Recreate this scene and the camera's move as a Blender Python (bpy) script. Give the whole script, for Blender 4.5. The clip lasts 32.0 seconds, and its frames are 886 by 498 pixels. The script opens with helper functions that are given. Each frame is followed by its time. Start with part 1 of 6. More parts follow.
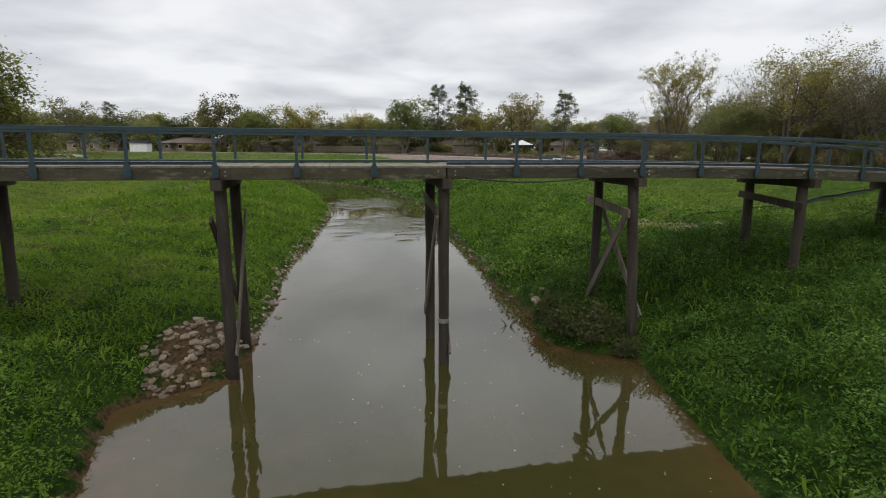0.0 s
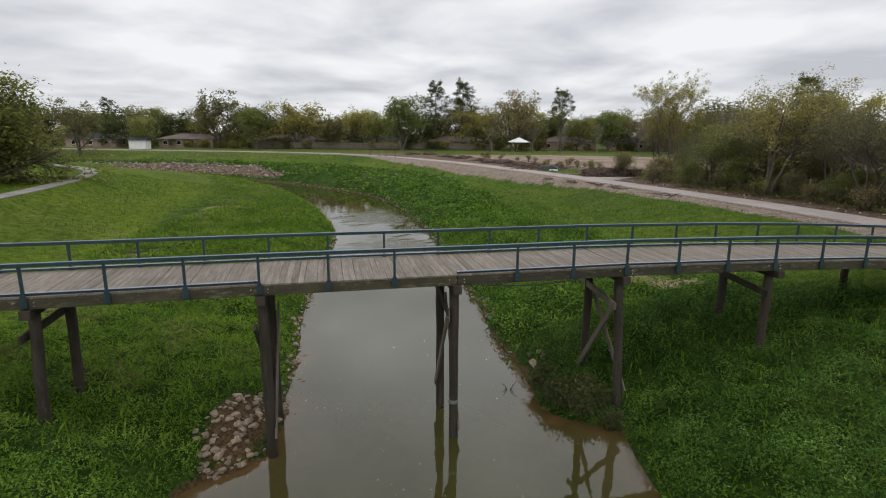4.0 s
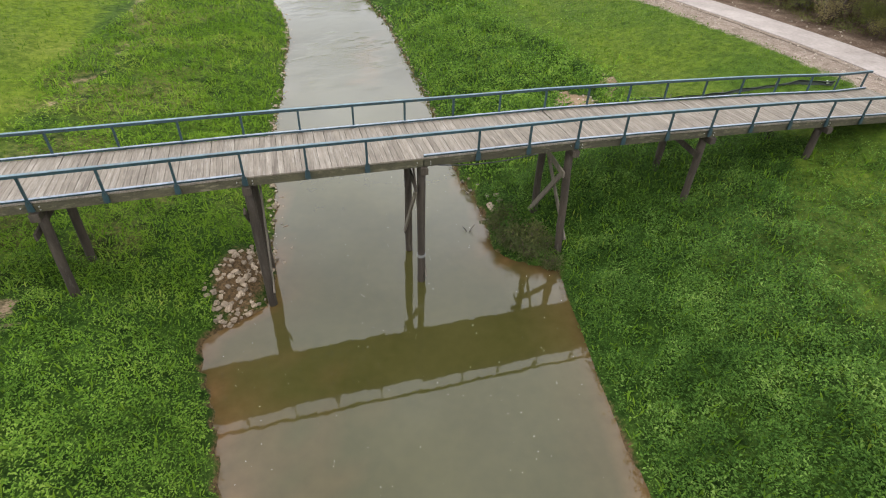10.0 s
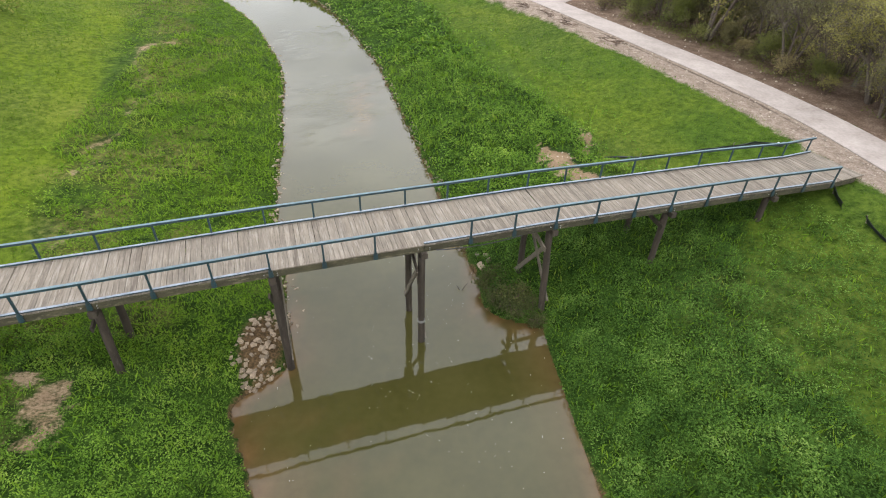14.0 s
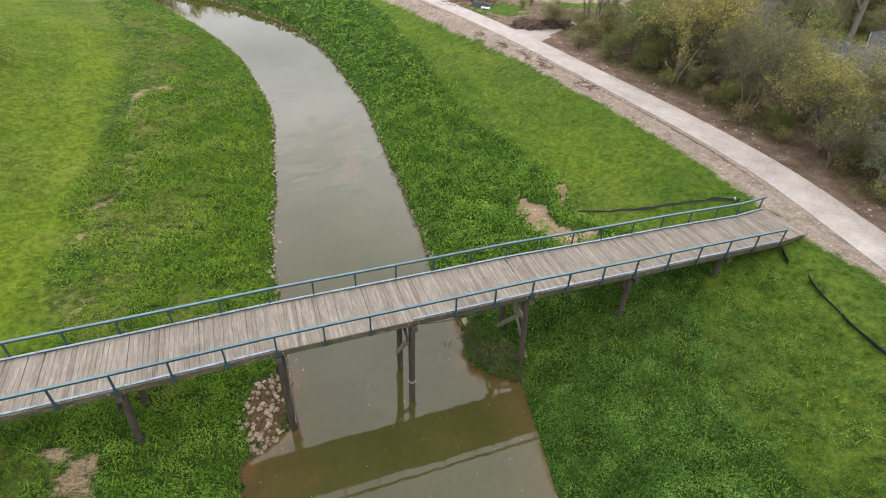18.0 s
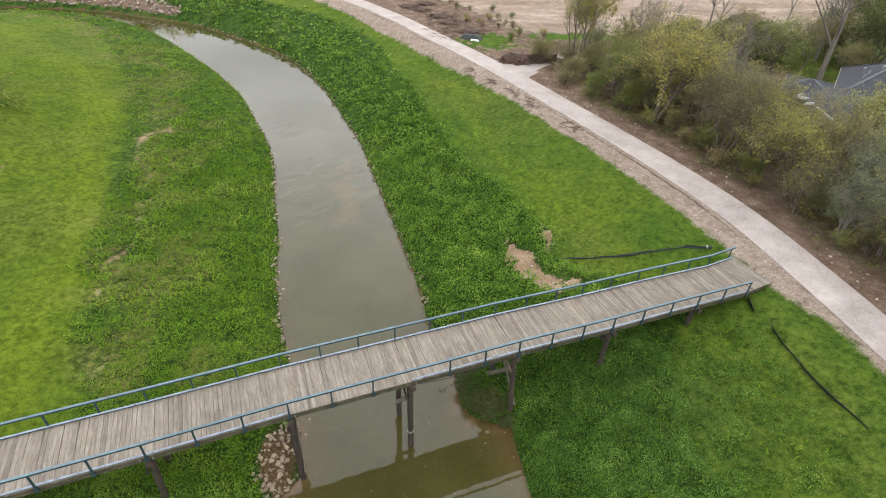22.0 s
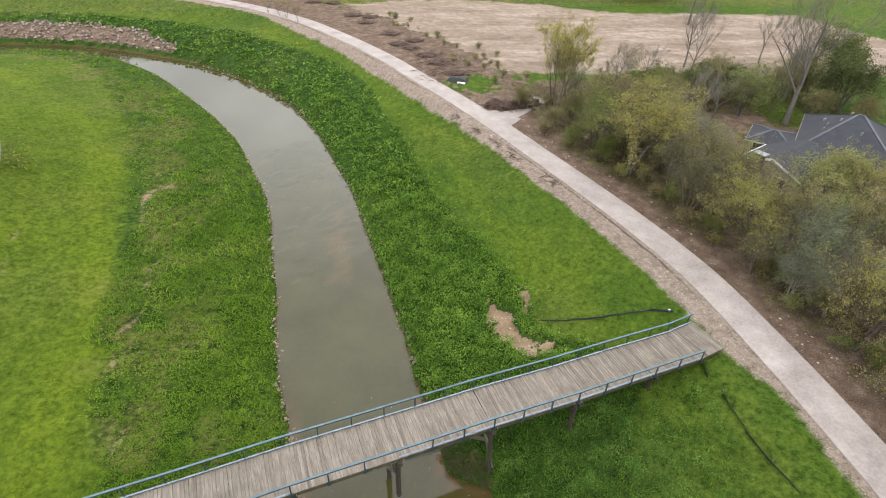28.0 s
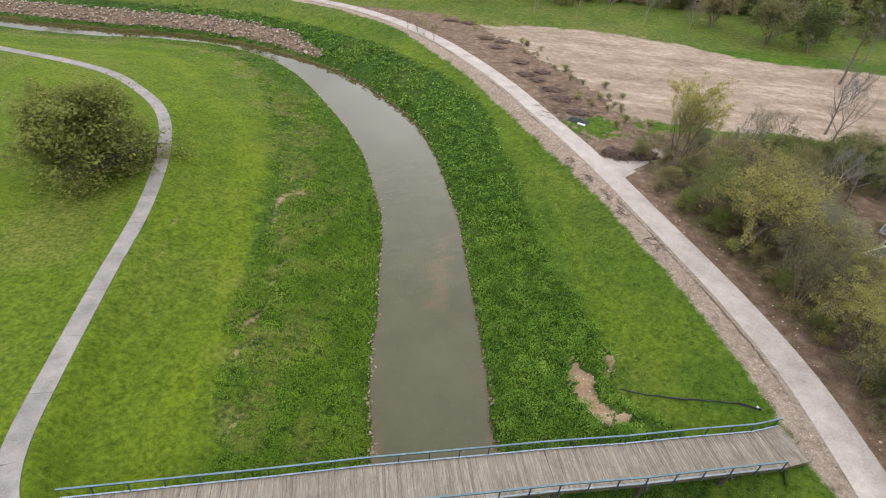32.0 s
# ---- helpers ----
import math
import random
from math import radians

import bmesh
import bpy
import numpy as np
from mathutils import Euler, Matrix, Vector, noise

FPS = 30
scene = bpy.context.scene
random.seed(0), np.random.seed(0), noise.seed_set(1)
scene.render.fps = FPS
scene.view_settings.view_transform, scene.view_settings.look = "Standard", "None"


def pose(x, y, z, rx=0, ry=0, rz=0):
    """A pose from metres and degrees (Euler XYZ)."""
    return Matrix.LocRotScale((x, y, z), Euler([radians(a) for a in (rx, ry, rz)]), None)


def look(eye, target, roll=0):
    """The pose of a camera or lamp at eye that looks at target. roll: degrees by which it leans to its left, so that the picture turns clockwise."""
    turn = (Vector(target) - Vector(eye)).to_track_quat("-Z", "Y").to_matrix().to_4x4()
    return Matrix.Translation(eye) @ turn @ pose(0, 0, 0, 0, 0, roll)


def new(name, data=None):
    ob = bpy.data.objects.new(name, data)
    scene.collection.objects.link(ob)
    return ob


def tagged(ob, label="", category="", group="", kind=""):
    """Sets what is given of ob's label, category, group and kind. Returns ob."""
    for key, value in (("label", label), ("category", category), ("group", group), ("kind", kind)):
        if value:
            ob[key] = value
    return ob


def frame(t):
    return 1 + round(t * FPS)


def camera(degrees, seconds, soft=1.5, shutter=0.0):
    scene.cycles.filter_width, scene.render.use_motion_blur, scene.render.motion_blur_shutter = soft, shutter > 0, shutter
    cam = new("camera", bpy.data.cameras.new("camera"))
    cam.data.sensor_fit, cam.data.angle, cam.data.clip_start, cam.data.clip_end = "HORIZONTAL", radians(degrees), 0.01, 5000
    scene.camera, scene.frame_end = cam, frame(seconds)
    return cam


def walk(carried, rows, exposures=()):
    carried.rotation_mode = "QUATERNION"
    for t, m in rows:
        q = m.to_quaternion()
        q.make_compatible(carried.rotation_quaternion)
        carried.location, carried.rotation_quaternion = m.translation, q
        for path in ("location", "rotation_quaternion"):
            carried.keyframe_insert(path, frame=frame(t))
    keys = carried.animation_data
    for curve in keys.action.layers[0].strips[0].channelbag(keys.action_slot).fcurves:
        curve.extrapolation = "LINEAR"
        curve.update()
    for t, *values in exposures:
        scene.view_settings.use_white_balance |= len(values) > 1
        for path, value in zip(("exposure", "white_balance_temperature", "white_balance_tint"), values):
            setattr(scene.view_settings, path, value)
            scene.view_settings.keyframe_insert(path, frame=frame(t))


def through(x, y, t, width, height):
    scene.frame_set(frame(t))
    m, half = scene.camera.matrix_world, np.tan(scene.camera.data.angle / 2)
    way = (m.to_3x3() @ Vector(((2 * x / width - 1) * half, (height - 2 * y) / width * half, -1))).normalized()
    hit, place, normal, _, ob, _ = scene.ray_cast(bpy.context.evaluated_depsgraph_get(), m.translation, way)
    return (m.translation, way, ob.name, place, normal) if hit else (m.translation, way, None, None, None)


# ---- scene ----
cam = camera(79.0, 32.0, soft=1.1)
PATH = [
    (0, (0.556, 0.699, 6.103), (0.514, 2.675, 5.736), 0.4),
    (1, (0.312, 0.148, 6.941), (0.279, 2.128, 6.592), 0.3),
    (2, (0.207, -0.278, 7.854), (0.161, 1.705, 7.524), 0.3),
    (2.5, (0.180, -0.475, 8.417), (0.131, 1.509, 8.093), 0.1),
    (4.5, (0.048, -0.871, 10.225), (0.037, 1.060, 9.668), 0.6),
    (5, (-0.051, -0.976, 10.505), (-0.038, 0.882, 9.737), 0.6),
    (5.5, (0.027, -1.166, 10.927), (0.049, 0.595, 9.956), 1.0),
    (6, (0.192, -1.222, 11.361), (0.217, 0.380, 10.146), 1.6),
    (6.5, (0.117, -1.217, 11.425), (0.160, 0.373, 10.197), 1.8),
    (7, (0.036, -1.187, 11.673), (0.097, 0.409, 10.453), 1.9),
    (7.5, (0.122, -1.175, 11.987), (0.188, 0.426, 10.772), 1.8),
    (8, (0.171, -1.096, 12.315), (0.246, 0.506, 11.104), 1.8),
    (8.5, (0.033, -1.135, 12.677), (0.130, 0.468, 11.470), 2.0),
    (9, (-0.004, -1.120, 13.088), (0.101, 0.485, 11.883), 2.0),
    (9.5, (-0.113, -1.169, 13.527), (0.004, 0.438, 12.325), 2.2),
    (10, (-0.135, -1.160, 14.060), (-0.014, 0.443, 12.854), 2.1),
    (10.5, (-0.252, -1.300, 14.509), (-0.121, 0.308, 13.310), 2.2),
    (11, (-0.377, -1.394, 14.997), (-0.235, 0.215, 13.802), 2.4),
    (11.5, (-0.485, -1.470, 15.541), (-0.333, 0.138, 14.343), 2.4),
    (12, (-0.541, -1.519, 16.097), (-0.382, 0.088, 14.899), 2.5),
    (12.5, (-0.597, -1.578, 16.652), (-0.434, 0.030, 15.456), 2.5),
    (13, (-0.556, -1.552, 17.151), (-0.396, 0.052, 15.949), 2.2),
    (13.5, (-0.676, -1.668, 17.604), (-0.505, -0.065, 16.403), 2.3),
    (14, (-0.728, -1.671, 18.008), (-0.555, -0.068, 16.807), 2.2),
    (14.5, (-0.875, -1.719, 18.371), (-0.689, -0.111, 17.180), 2.6),
    (16.5, (-0.831, -1.734, 20.485), (-0.617, -0.131, 19.291), 2.4),
    (17, (-0.846, -1.717, 20.947), (-0.627, -0.114, 19.753), 2.4),
    (17.5, (-0.914, -1.685, 21.464), (-0.689, -0.084, 20.270), 2.4),
    (18, (-0.942, -1.738, 22.024), (-0.713, -0.137, 20.829), 2.5),
    (18.5, (-1.126, -1.586, 22.667), (-0.891, 0.011, 21.470), 2.7),
    (19, (-1.135, -1.636, 23.250), (-0.896, -0.040, 22.052), 2.8),
    (19.5, (-1.168, -1.756, 23.714), (-0.925, -0.158, 22.518), 2.7),
    (20, (-1.177, -1.771, 24.151), (-0.932, -0.172, 22.958), 2.6),
    (20.5, (-1.380, -1.653, 24.535), (-1.129, -0.052, 23.345), 2.8),
    (21, (-1.398, -1.654, 24.943), (-1.146, -0.052, 23.755), 2.7),
    (21.5, (-1.216, -1.685, 25.421), (-0.964, -0.081, 24.235), 2.5),
    (22, (-1.146, -1.891, 25.981), (-0.891, -0.288, 24.796), 2.4),
    (22.5, (-1.236, -1.724, 26.389), (-0.980, -0.120, 25.206), 2.4),
    (23, (-1.271, -1.651, 26.820), (-1.011, -0.045, 25.640), 2.4),
    (23.5, (-1.193, -1.722, 27.284), (-0.933, -0.115, 26.105), 2.4),
    (24, (-1.181, -1.727, 27.845), (-0.921, -0.121, 26.664), 2.4),
    (24.5, (-1.186, -1.718, 28.357), (-0.925, -0.115, 27.173), 2.5),
    (25, (-1.199, -1.793, 28.845), (-0.933, -0.190, 27.661), 2.4),
    (25.5, (-1.108, -1.741, 29.195), (-0.841, -0.135, 28.015), 2.3),
    (27.5, (-0.745, -1.721, 31.745), (-0.468, -0.125, 30.556), 2.3),
    (28, (-0.634, -1.831, 32.063), (-0.357, -0.229, 30.880), 2.2),
    (28.5, (-0.504, -1.823, 32.510), (-0.226, -0.221, 31.329), 2.3),
    (29, (-0.465, -1.790, 33.002), (-0.186, -0.188, 31.821), 2.4),
    (29.5, (-0.576, -1.845, 33.512), (-0.315, -0.240, 32.331), 2.6),
    (30, (-0.811, -1.886, 34.032), (-0.577, -0.275, 32.851), 2.8),
    (30.5, (-1.072, -1.924, 34.591), (-0.924, -0.305, 33.409), 3.4),
    (31, (-1.060, -2.215, 35.304), (-1.012, -0.594, 34.117), 3.8),
    (31.5, (-1.211, -2.230, 35.944), (-1.231, -0.609, 34.755), 4.0),
    (32, (-1.700, -1.926, 36.543), (-1.760, -0.308, 35.351), 4.8),
]
EXPOSURES = [(0.0, -0.32), (1.0, -0.37), (2.5, -0.42), (4.5, -0.28), (5.0, -0.18), (5.5, 0.26), (6.0, 0.55), (7.0, 0.73), (13.0, 0.78), (17.0, 0.74), (23.0, 0.69), (29.0, 0.66), (32.0, 0.55)]
walk(cam, [(t, look(eye, target, roll)) for t, eye, target, roll in PATH], EXPOSURES)

# ---- light: an overcast afternoon ----
world = bpy.data.worlds.new("overcast_sky")
scene.world = world
world.use_nodes = True
wn, wl = world.node_tree.nodes, world.node_tree.links
wn.clear()
SUN_EL, SUN_ROT = 58.0, 200.0
sky = wn.new("ShaderNodeTexSky")
sky.sky_type, sky.sun_disc = "NISHITA", False
sky.sun_elevation, sky.sun_rotation = radians(SUN_EL), radians(SUN_ROT)
coord = wn.new("ShaderNodeTexCoord")
sep = wn.new("ShaderNodeSeparateXYZ")
wl.new(coord.outputs["Generated"], sep.inputs[0])


def wmath(op, a, b):
    n = wn.new("ShaderNodeMath")
    n.operation = op
    for i, v in enumerate((a, b)):
        if isinstance(v, (int, float)):
            n.inputs[i].default_value = v
        else:
            wl.new(v, n.inputs[i])
    return n.outputs[0]


up = wmath("ADD", wmath("MAXIMUM", sep.outputs[2], 0.0), 0.16)
flat = wn.new("ShaderNodeCombineXYZ")
wl.new(wmath("DIVIDE", sep.outputs[0], up), flat.inputs[0])
wl.new(wmath("DIVIDE", sep.outputs[1], up), flat.inputs[1])
cloud = wn.new("ShaderNodeTexNoise")
cloud.inputs["Scale"].default_value, cloud.inputs["Detail"].default_value, cloud.inputs["Roughness"].default_value = 1.1, 5.0, 0.48
cloud.inputs["Distortion"].default_value = 0.25
wl.new(flat.outputs[0], cloud.inputs["Vector"])
cramp = wn.new("ShaderNodeValToRGB")
cramp.color_ramp.elements[0].position, cramp.color_ramp.elements[0].color = 0.34, (0.545, 0.56, 0.6, 1)
cramp.color_ramp.elements[1].position, cramp.color_ramp.elements[1].color = 0.61, (0.905, 0.915, 0.94, 1)
wl.new(cloud.outputs["Fac"], cramp.inputs[0])
b_sky, b_cloud, wmix, wout = (wn.new(k) for k in ("ShaderNodeBackground", "ShaderNodeBackground", "ShaderNodeMixShader", "ShaderNodeOutputWorld"))
b_sky.inputs[1].default_value, b_cloud.inputs[1].default_value = 0.08, 1.0
wl.new(sky.outputs[0], b_sky.inputs[0])
wl.new(cramp.outputs[0], b_cloud.inputs[0])
low_rise = wmath("MULTIPLY", wmath("MINIMUM", wmath("MAXIMUM", wmath("SUBTRACT", sep.outputs[2], 0.26), 0.0), 0.15), 6.0)
rise = wmath("ADD", wmath("ADD", low_rise, wmath("MULTIPLY", wmath("MAXIMUM", wmath("SUBTRACT", sep.outputs[2], 0.5), 0.0), 0.25)), 1.3)
wl.new(rise, b_cloud.inputs[1])
wmix.inputs[0].default_value = 0.92
wl.new(b_sky.outputs[0], wmix.inputs[1])
wl.new(b_cloud.outputs[0], wmix.inputs[2])
wl.new(wmix.outputs[0], wout.inputs[0])

sun = new("sun", bpy.data.lights.new("sun", "SUN"))
sun.data.energy, sun.data.angle, sun.data.color = 0.3, radians(20), (1.0, 0.96, 0.9)
sun.matrix_world = pose(0, 0, 60, 90 - SUN_EL, 0, -SUN_ROT + 180)

# ---- materials ----
def material(name):
    m = bpy.data.materials.new(name)
    m.use_nodes = True
    nt = m.node_tree
    return m, nt, nt.nodes["Principled BSDF"]


def nd(nt, kind, **kw):
    n = nt.nodes.new("ShaderNode" + kind)
    for k, v in kw.items():
        n.inputs[k].default_value = v
    return n


def noise_of(nt, vec, scale, detail=4.0, rough=0.55):
    n = nd(nt, "TexNoise", Scale=scale, Detail=detail, Roughness=rough)
    nt.links.new(vec, n.inputs["Vector"])
    return n.outputs["Fac"]


def ramp(nt, fac, *stops):
    r = nt.nodes.new("ShaderNodeValToRGB")
    els = r.color_ramp.elements
    while len(els) < len(stops):
        els.new(0.5)
    for e, (p, c) in zip(els, stops):
        e.position, e.color = p, (*c, 1)
    nt.links.new(fac, r.inputs[0])
    return r.outputs[0]


def mixc(nt, fac, a, b, mode="MIX"):
    n = nt.nodes.new("ShaderNodeMix")
    n.data_type, n.blend_type = "RGBA", mode
    for sock, v in ((n.inputs[0], fac), (n.inputs[6], a), (n.inputs[7], b)):
        if isinstance(v, (int, float)):
            sock.default_value = v
        elif isinstance(v, tuple):
            sock.default_value = (*v, 1)
        else:
            nt.links.new(v, sock)
    return n.outputs[2]


def mth(nt, op, a, b=0.0, clamp=False):
    n = nt.nodes.new("ShaderNodeMath")
    n.operation, n.use_clamp = op, clamp
    for i, v in enumerate((a, b)):
        if isinstance(v, (int, float)):
            n.inputs[i].default_value = v
        else:
            nt.links.new(v, n.inputs[i])
    return n.outputs[0]


def bump(nt, bsdf, h, strength, dist):
    b = nd(nt, "Bump", Strength=strength, Distance=dist)
    nt.links.new(h, b.inputs["Height"])
    nt.links.new(b.outputs[0], bsdf.inputs["Normal"])


def world_pos(nt):
    return nt.nodes.new("ShaderNodeNewGeometry").outputs["Position"]


def rough_material(name, a, b, scale=3.0, fine=40.0, rough=0.8, metal=0.0, relief=0.004, per="object", spread=0.35, stretch=None, worn=None):
    """Two-scale mottled surface; per: whether pieces differ by object or by island."""
    m, nt, p = material(name)
    tc = nt.nodes.new("ShaderNodeTexCoord").outputs["Object"]
    if stretch:
        mp = nd(nt, "Mapping", Scale=stretch)
        nt.links.new(tc, mp.inputs[0])
        tc = mp.outputs[0]
    big, small = noise_of(nt, tc, scale), noise_of(nt, tc, fine, 3.0, 0.6)
    f = mth(nt, "ADD", mth(nt, "MULTIPLY", big, 0.6), mth(nt, "MULTIPLY", small, 0.4))
    col = mixc(nt, mth(nt, "ADD", mth(nt, "MULTIPLY", mth(nt, "SUBTRACT", f, 0.5), 2.4), 0.5, True), a, b)
    if worn:
        spots = noise_of(nt, tc, scale * 1.7, 6.0, 0.7)
        col = mixc(nt, mth(nt, "MULTIPLY", mth(nt, "SUBTRACT", spots, 0.54), 9.0, True), col, worn)
    rnd = nt.nodes.new("ShaderNodeObjectInfo").outputs["Random"] if per == "object" else nt.nodes.new("ShaderNodeNewGeometry").outputs["Random Per Island"]
    shade = mth(nt, "ADD", mth(nt, "MULTIPLY", rnd, spread), 1.0 - spread / 2)
    vm = nt.nodes.new("ShaderNodeVectorMath")
    vm.operation = "SCALE"
    nt.links.new(col, vm.inputs[0])
    nt.links.new(shade, vm.inputs["Scale"])
    nt.links.new(vm.outputs[0], p.inputs["Base Color"])
    p.inputs["Roughness"].default_value, p.inputs["Metallic"].default_value = rough, metal
    bump(nt, p, small, 0.6, relief)
    return m


def leaf_material(name, stops, rough=0.65, patch=0.12, through=0.35, tree=False):
    """Leaves or blades: colour by island and by patches of ground, with light passing through."""
    m, nt, p = material(name)
    g = nt.nodes.new("ShaderNodeNewGeometry")
    patches = noise_of(nt, g.outputs["Position"], patch, 3.0)
    f = mth(nt, "ADD", mth(nt, "MULTIPLY", g.outputs["Random Per Island"], 0.55), mth(nt, "MULTIPLY", mth(nt, "SUBTRACT", patches, 0.36), 1.6), True)
    col = ramp(nt, f, *stops)
    if tree:
        own = nt.nodes.new("ShaderNodeObjectInfo").outputs["Random"]
        col = mixc(nt, 1.0, col, ramp(nt, own, (0.0, (0.74, 0.8, 0.76)), (0.35, (0.95, 0.97, 0.94)), (0.7, (1.08, 1.04, 1.0)), (1.0, (1.32, 1.24, 1.2))), "MULTIPLY")
    nt.links.new(col, p.inputs["Base Color"])
    p.inputs["Roughness"].default_value = rough
    p.inputs["Specular IOR Level"].default_value = 0.06
    t = nt.nodes.new("ShaderNodeBsdfTranslucent")
    nt.links.new(col, t.inputs[0])
    mx = nt.nodes.new("ShaderNodeMixShader")
    mx.inputs[0].default_value = through
    nt.links.new(p.outputs[0], mx.inputs[1])
    nt.links.new(t.outputs[0], mx.inputs[2])
    nt.links.new(mx.outputs[0], nt.nodes["Material Output"].inputs[0])
    return m


def ground_material():
    m, nt, p = material("ground")
    pos = world_pos(nt)
    z = nd(nt, "VertexColor")
    z.layer_name = "zone"
    s = nt.nodes.new("ShaderNodeSeparateColor")
    nt.links.new(z.outputs[0], s.inputs[0])
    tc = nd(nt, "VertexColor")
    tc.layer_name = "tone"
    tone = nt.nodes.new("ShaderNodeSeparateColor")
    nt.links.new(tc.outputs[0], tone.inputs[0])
    mow, dirt, mud, wood = s.outputs[0], s.outputs[1], s.outputs[2], z.outputs[1]
    n1, n2 = noise_of(nt, pos, 0.09, 4), noise_of(nt, pos, 0.9, 5, 0.65)
    drag = nd(nt, "Mapping", Scale=(0.09, 0.26, 0.3), Rotation=(0, 0, 0.25))
    nt.links.new(pos, drag.inputs[0])
    n5 = noise_of(nt, drag.outputs[0], 1.0, 6, 0.65)
    n3, n4 = noise_of(nt, pos, 9.0, 4, 0.7), noise_of(nt, pos, 45.0, 3, 0.7)
    # ground under the weeds, darkened to paint the shadow between clumps
    weed = ramp(nt, mth(nt, "ADD", mth(nt, "MULTIPLY", n3, 0.6), mth(nt, "MULTIPLY", n2, 0.4)), (0.32, (0.009, 0.022, 0.004)), (0.5, (0.026, 0.057, 0.008)), (0.68, (0.06, 0.11, 0.015)))
    lawn = ramp(nt, mth(nt, "ADD", mth(nt, "MULTIPLY", n1, 0.7), mth(nt, "MULTIPLY", n2, 0.3)), (0.36, (0.023, 0.066, 0.004)), (0.5, (0.039, 0.09, 0.005)), (0.64, (0.068, 0.112, 0.007)))
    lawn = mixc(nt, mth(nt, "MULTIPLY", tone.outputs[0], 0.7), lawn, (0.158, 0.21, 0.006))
    tuft = mth(nt, "ADD", mth(nt, "MULTIPLY", noise_of(nt, pos, 2.6, 5, 0.7), 0.7), mth(nt, "MULTIPLY", n2, 0.3))
    lawn = mixc(nt, mth(nt, "MULTIPLY", n3, 0.75), lawn, mixc(nt, n4, (0.026, 0.05, 0.006), (0.11, 0.13, 0.03)))
    soil = ramp(nt, mth(nt, "ADD", mth(nt, "MULTIPLY", mth(nt, "ADD", mth(nt, "MULTIPLY", n2, 0.4), mth(nt, "MULTIPLY", n5, 0.6)), 0.65), mth(nt, "MULTIPLY", n3, 0.35)), (0.35, (0.10, 0.072, 0.052)), (0.5, (0.245, 0.186, 0.14)), (0.63, (0.40, 0.33, 0.27)))
    wet = ramp(nt, n3, (0.35, (0.045, 0.03, 0.016)), (0.65, (0.14, 0.09, 0.045)))
    litter = ramp(nt, mth(nt, "ADD", mth(nt, "MULTIPLY", n2, 0.5), mth(nt, "MULTIPLY", n3, 0.5)), (0.35, (0.06, 0.04, 0.028)), (0.52, (0.145, 0.1, 0.072)), (0.66, (0.25, 0.195, 0.15)))
    jag = mth(nt, "ADD", mth(nt, "MULTIPLY", mth(nt, "SUBTRACT", n3, 0.5), 0.8), mth(nt, "MULTIPLY", mth(nt, "SUBTRACT", tuft, 0.5), 1.1))

    def edge(v):
        return mth(nt, "MULTIPLY", mth(nt, "SUBTRACT", mth(nt, "ADD", v, jag), 0.35), 3.3, True)

    c = mixc(nt, mth(nt, "MULTIPLY", mth(nt, "SUBTRACT", mth(nt, "ADD", mow, mth(nt, "MULTIPLY", mth(nt, "SUBTRACT", tuft, 0.5), 1.3)), 0.18), 1.6, True), weed, lawn)
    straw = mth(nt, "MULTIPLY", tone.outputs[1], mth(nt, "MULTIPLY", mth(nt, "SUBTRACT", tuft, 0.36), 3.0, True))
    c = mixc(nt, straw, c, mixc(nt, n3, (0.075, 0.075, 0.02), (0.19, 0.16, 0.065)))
    c = mixc(nt, 1.0, c, ramp(nt, tuft, (0.37, (0.5, 0.55, 0.5)), (0.5, (1.0, 1.0, 1.0)), (0.63, (1.48, 1.38, 1.35))), "MULTIPLY")
    # bare margins of the concrete path, with a washed-out rut
    reach = mth(nt, "MULTIPLY", tone.outputs[2], 8.0)
    wander = mth(nt, "ADD", mth(nt, "ADD", mth(nt, "MULTIPLY", mth(nt, "SUBTRACT", n2, 0.5), 1.3), mth(nt, "MULTIPLY", mth(nt, "SUBTRACT", n1, 0.5), 2.5)), mth(nt, "MULTIPLY", mth(nt, "SUBTRACT", n3, 0.5), 0.9))
    margin = mth(nt, "MULTIPLY", mth(nt, "SUBTRACT", mth(nt, "ADD", wander, 4.1), reach), 2.2, True)
    rut = mth(nt, "SUBTRACT", 1.0, mth(nt, "MULTIPLY", mth(nt, "ABSOLUTE", mth(nt, "SUBTRACT", mth(nt, "ADD", reach, mth(nt, "MULTIPLY", wander, 0.25)), 2.05)), 5.0), True)
    rut = mth(nt, "MULTIPLY", rut, mth(nt, "MULTIPLY", mth(nt, "SUBTRACT", n1, 0.42), 6.0, True))
    side_w = mth(nt, "SUBTRACT", 1.0, tc.outputs[1])
    soft = ramp(nt, mth(nt, "ADD", mth(nt, "MULTIPLY", tuft, 0.6), mth(nt, "MULTIPLY", n3, 0.4)), (0.36, (0.11, 0.08, 0.06)), (0.5, (0.235, 0.185, 0.147)), (0.64, (0.38, 0.315, 0.26)))
    soft = mixc(nt, mth(nt, "MULTIPLY", rut, 0.85), soft, (0.05, 0.036, 0.026))
    c = mixc(nt, mth(nt, "MULTIPLY", margin, side_w), c, soft)
    c = mixc(nt, edge(wood), c, litter)
    sandy = mixc(nt, 1.0, soil, (0.95, 0.87, 0.72), "MULTIPLY")
    c = mixc(nt, edge(dirt), c, mixc(nt, side_w, soil, sandy))
    c = mixc(nt, edge(mud), c, wet)
    nt.links.new(c, p.inputs["Base Color"])
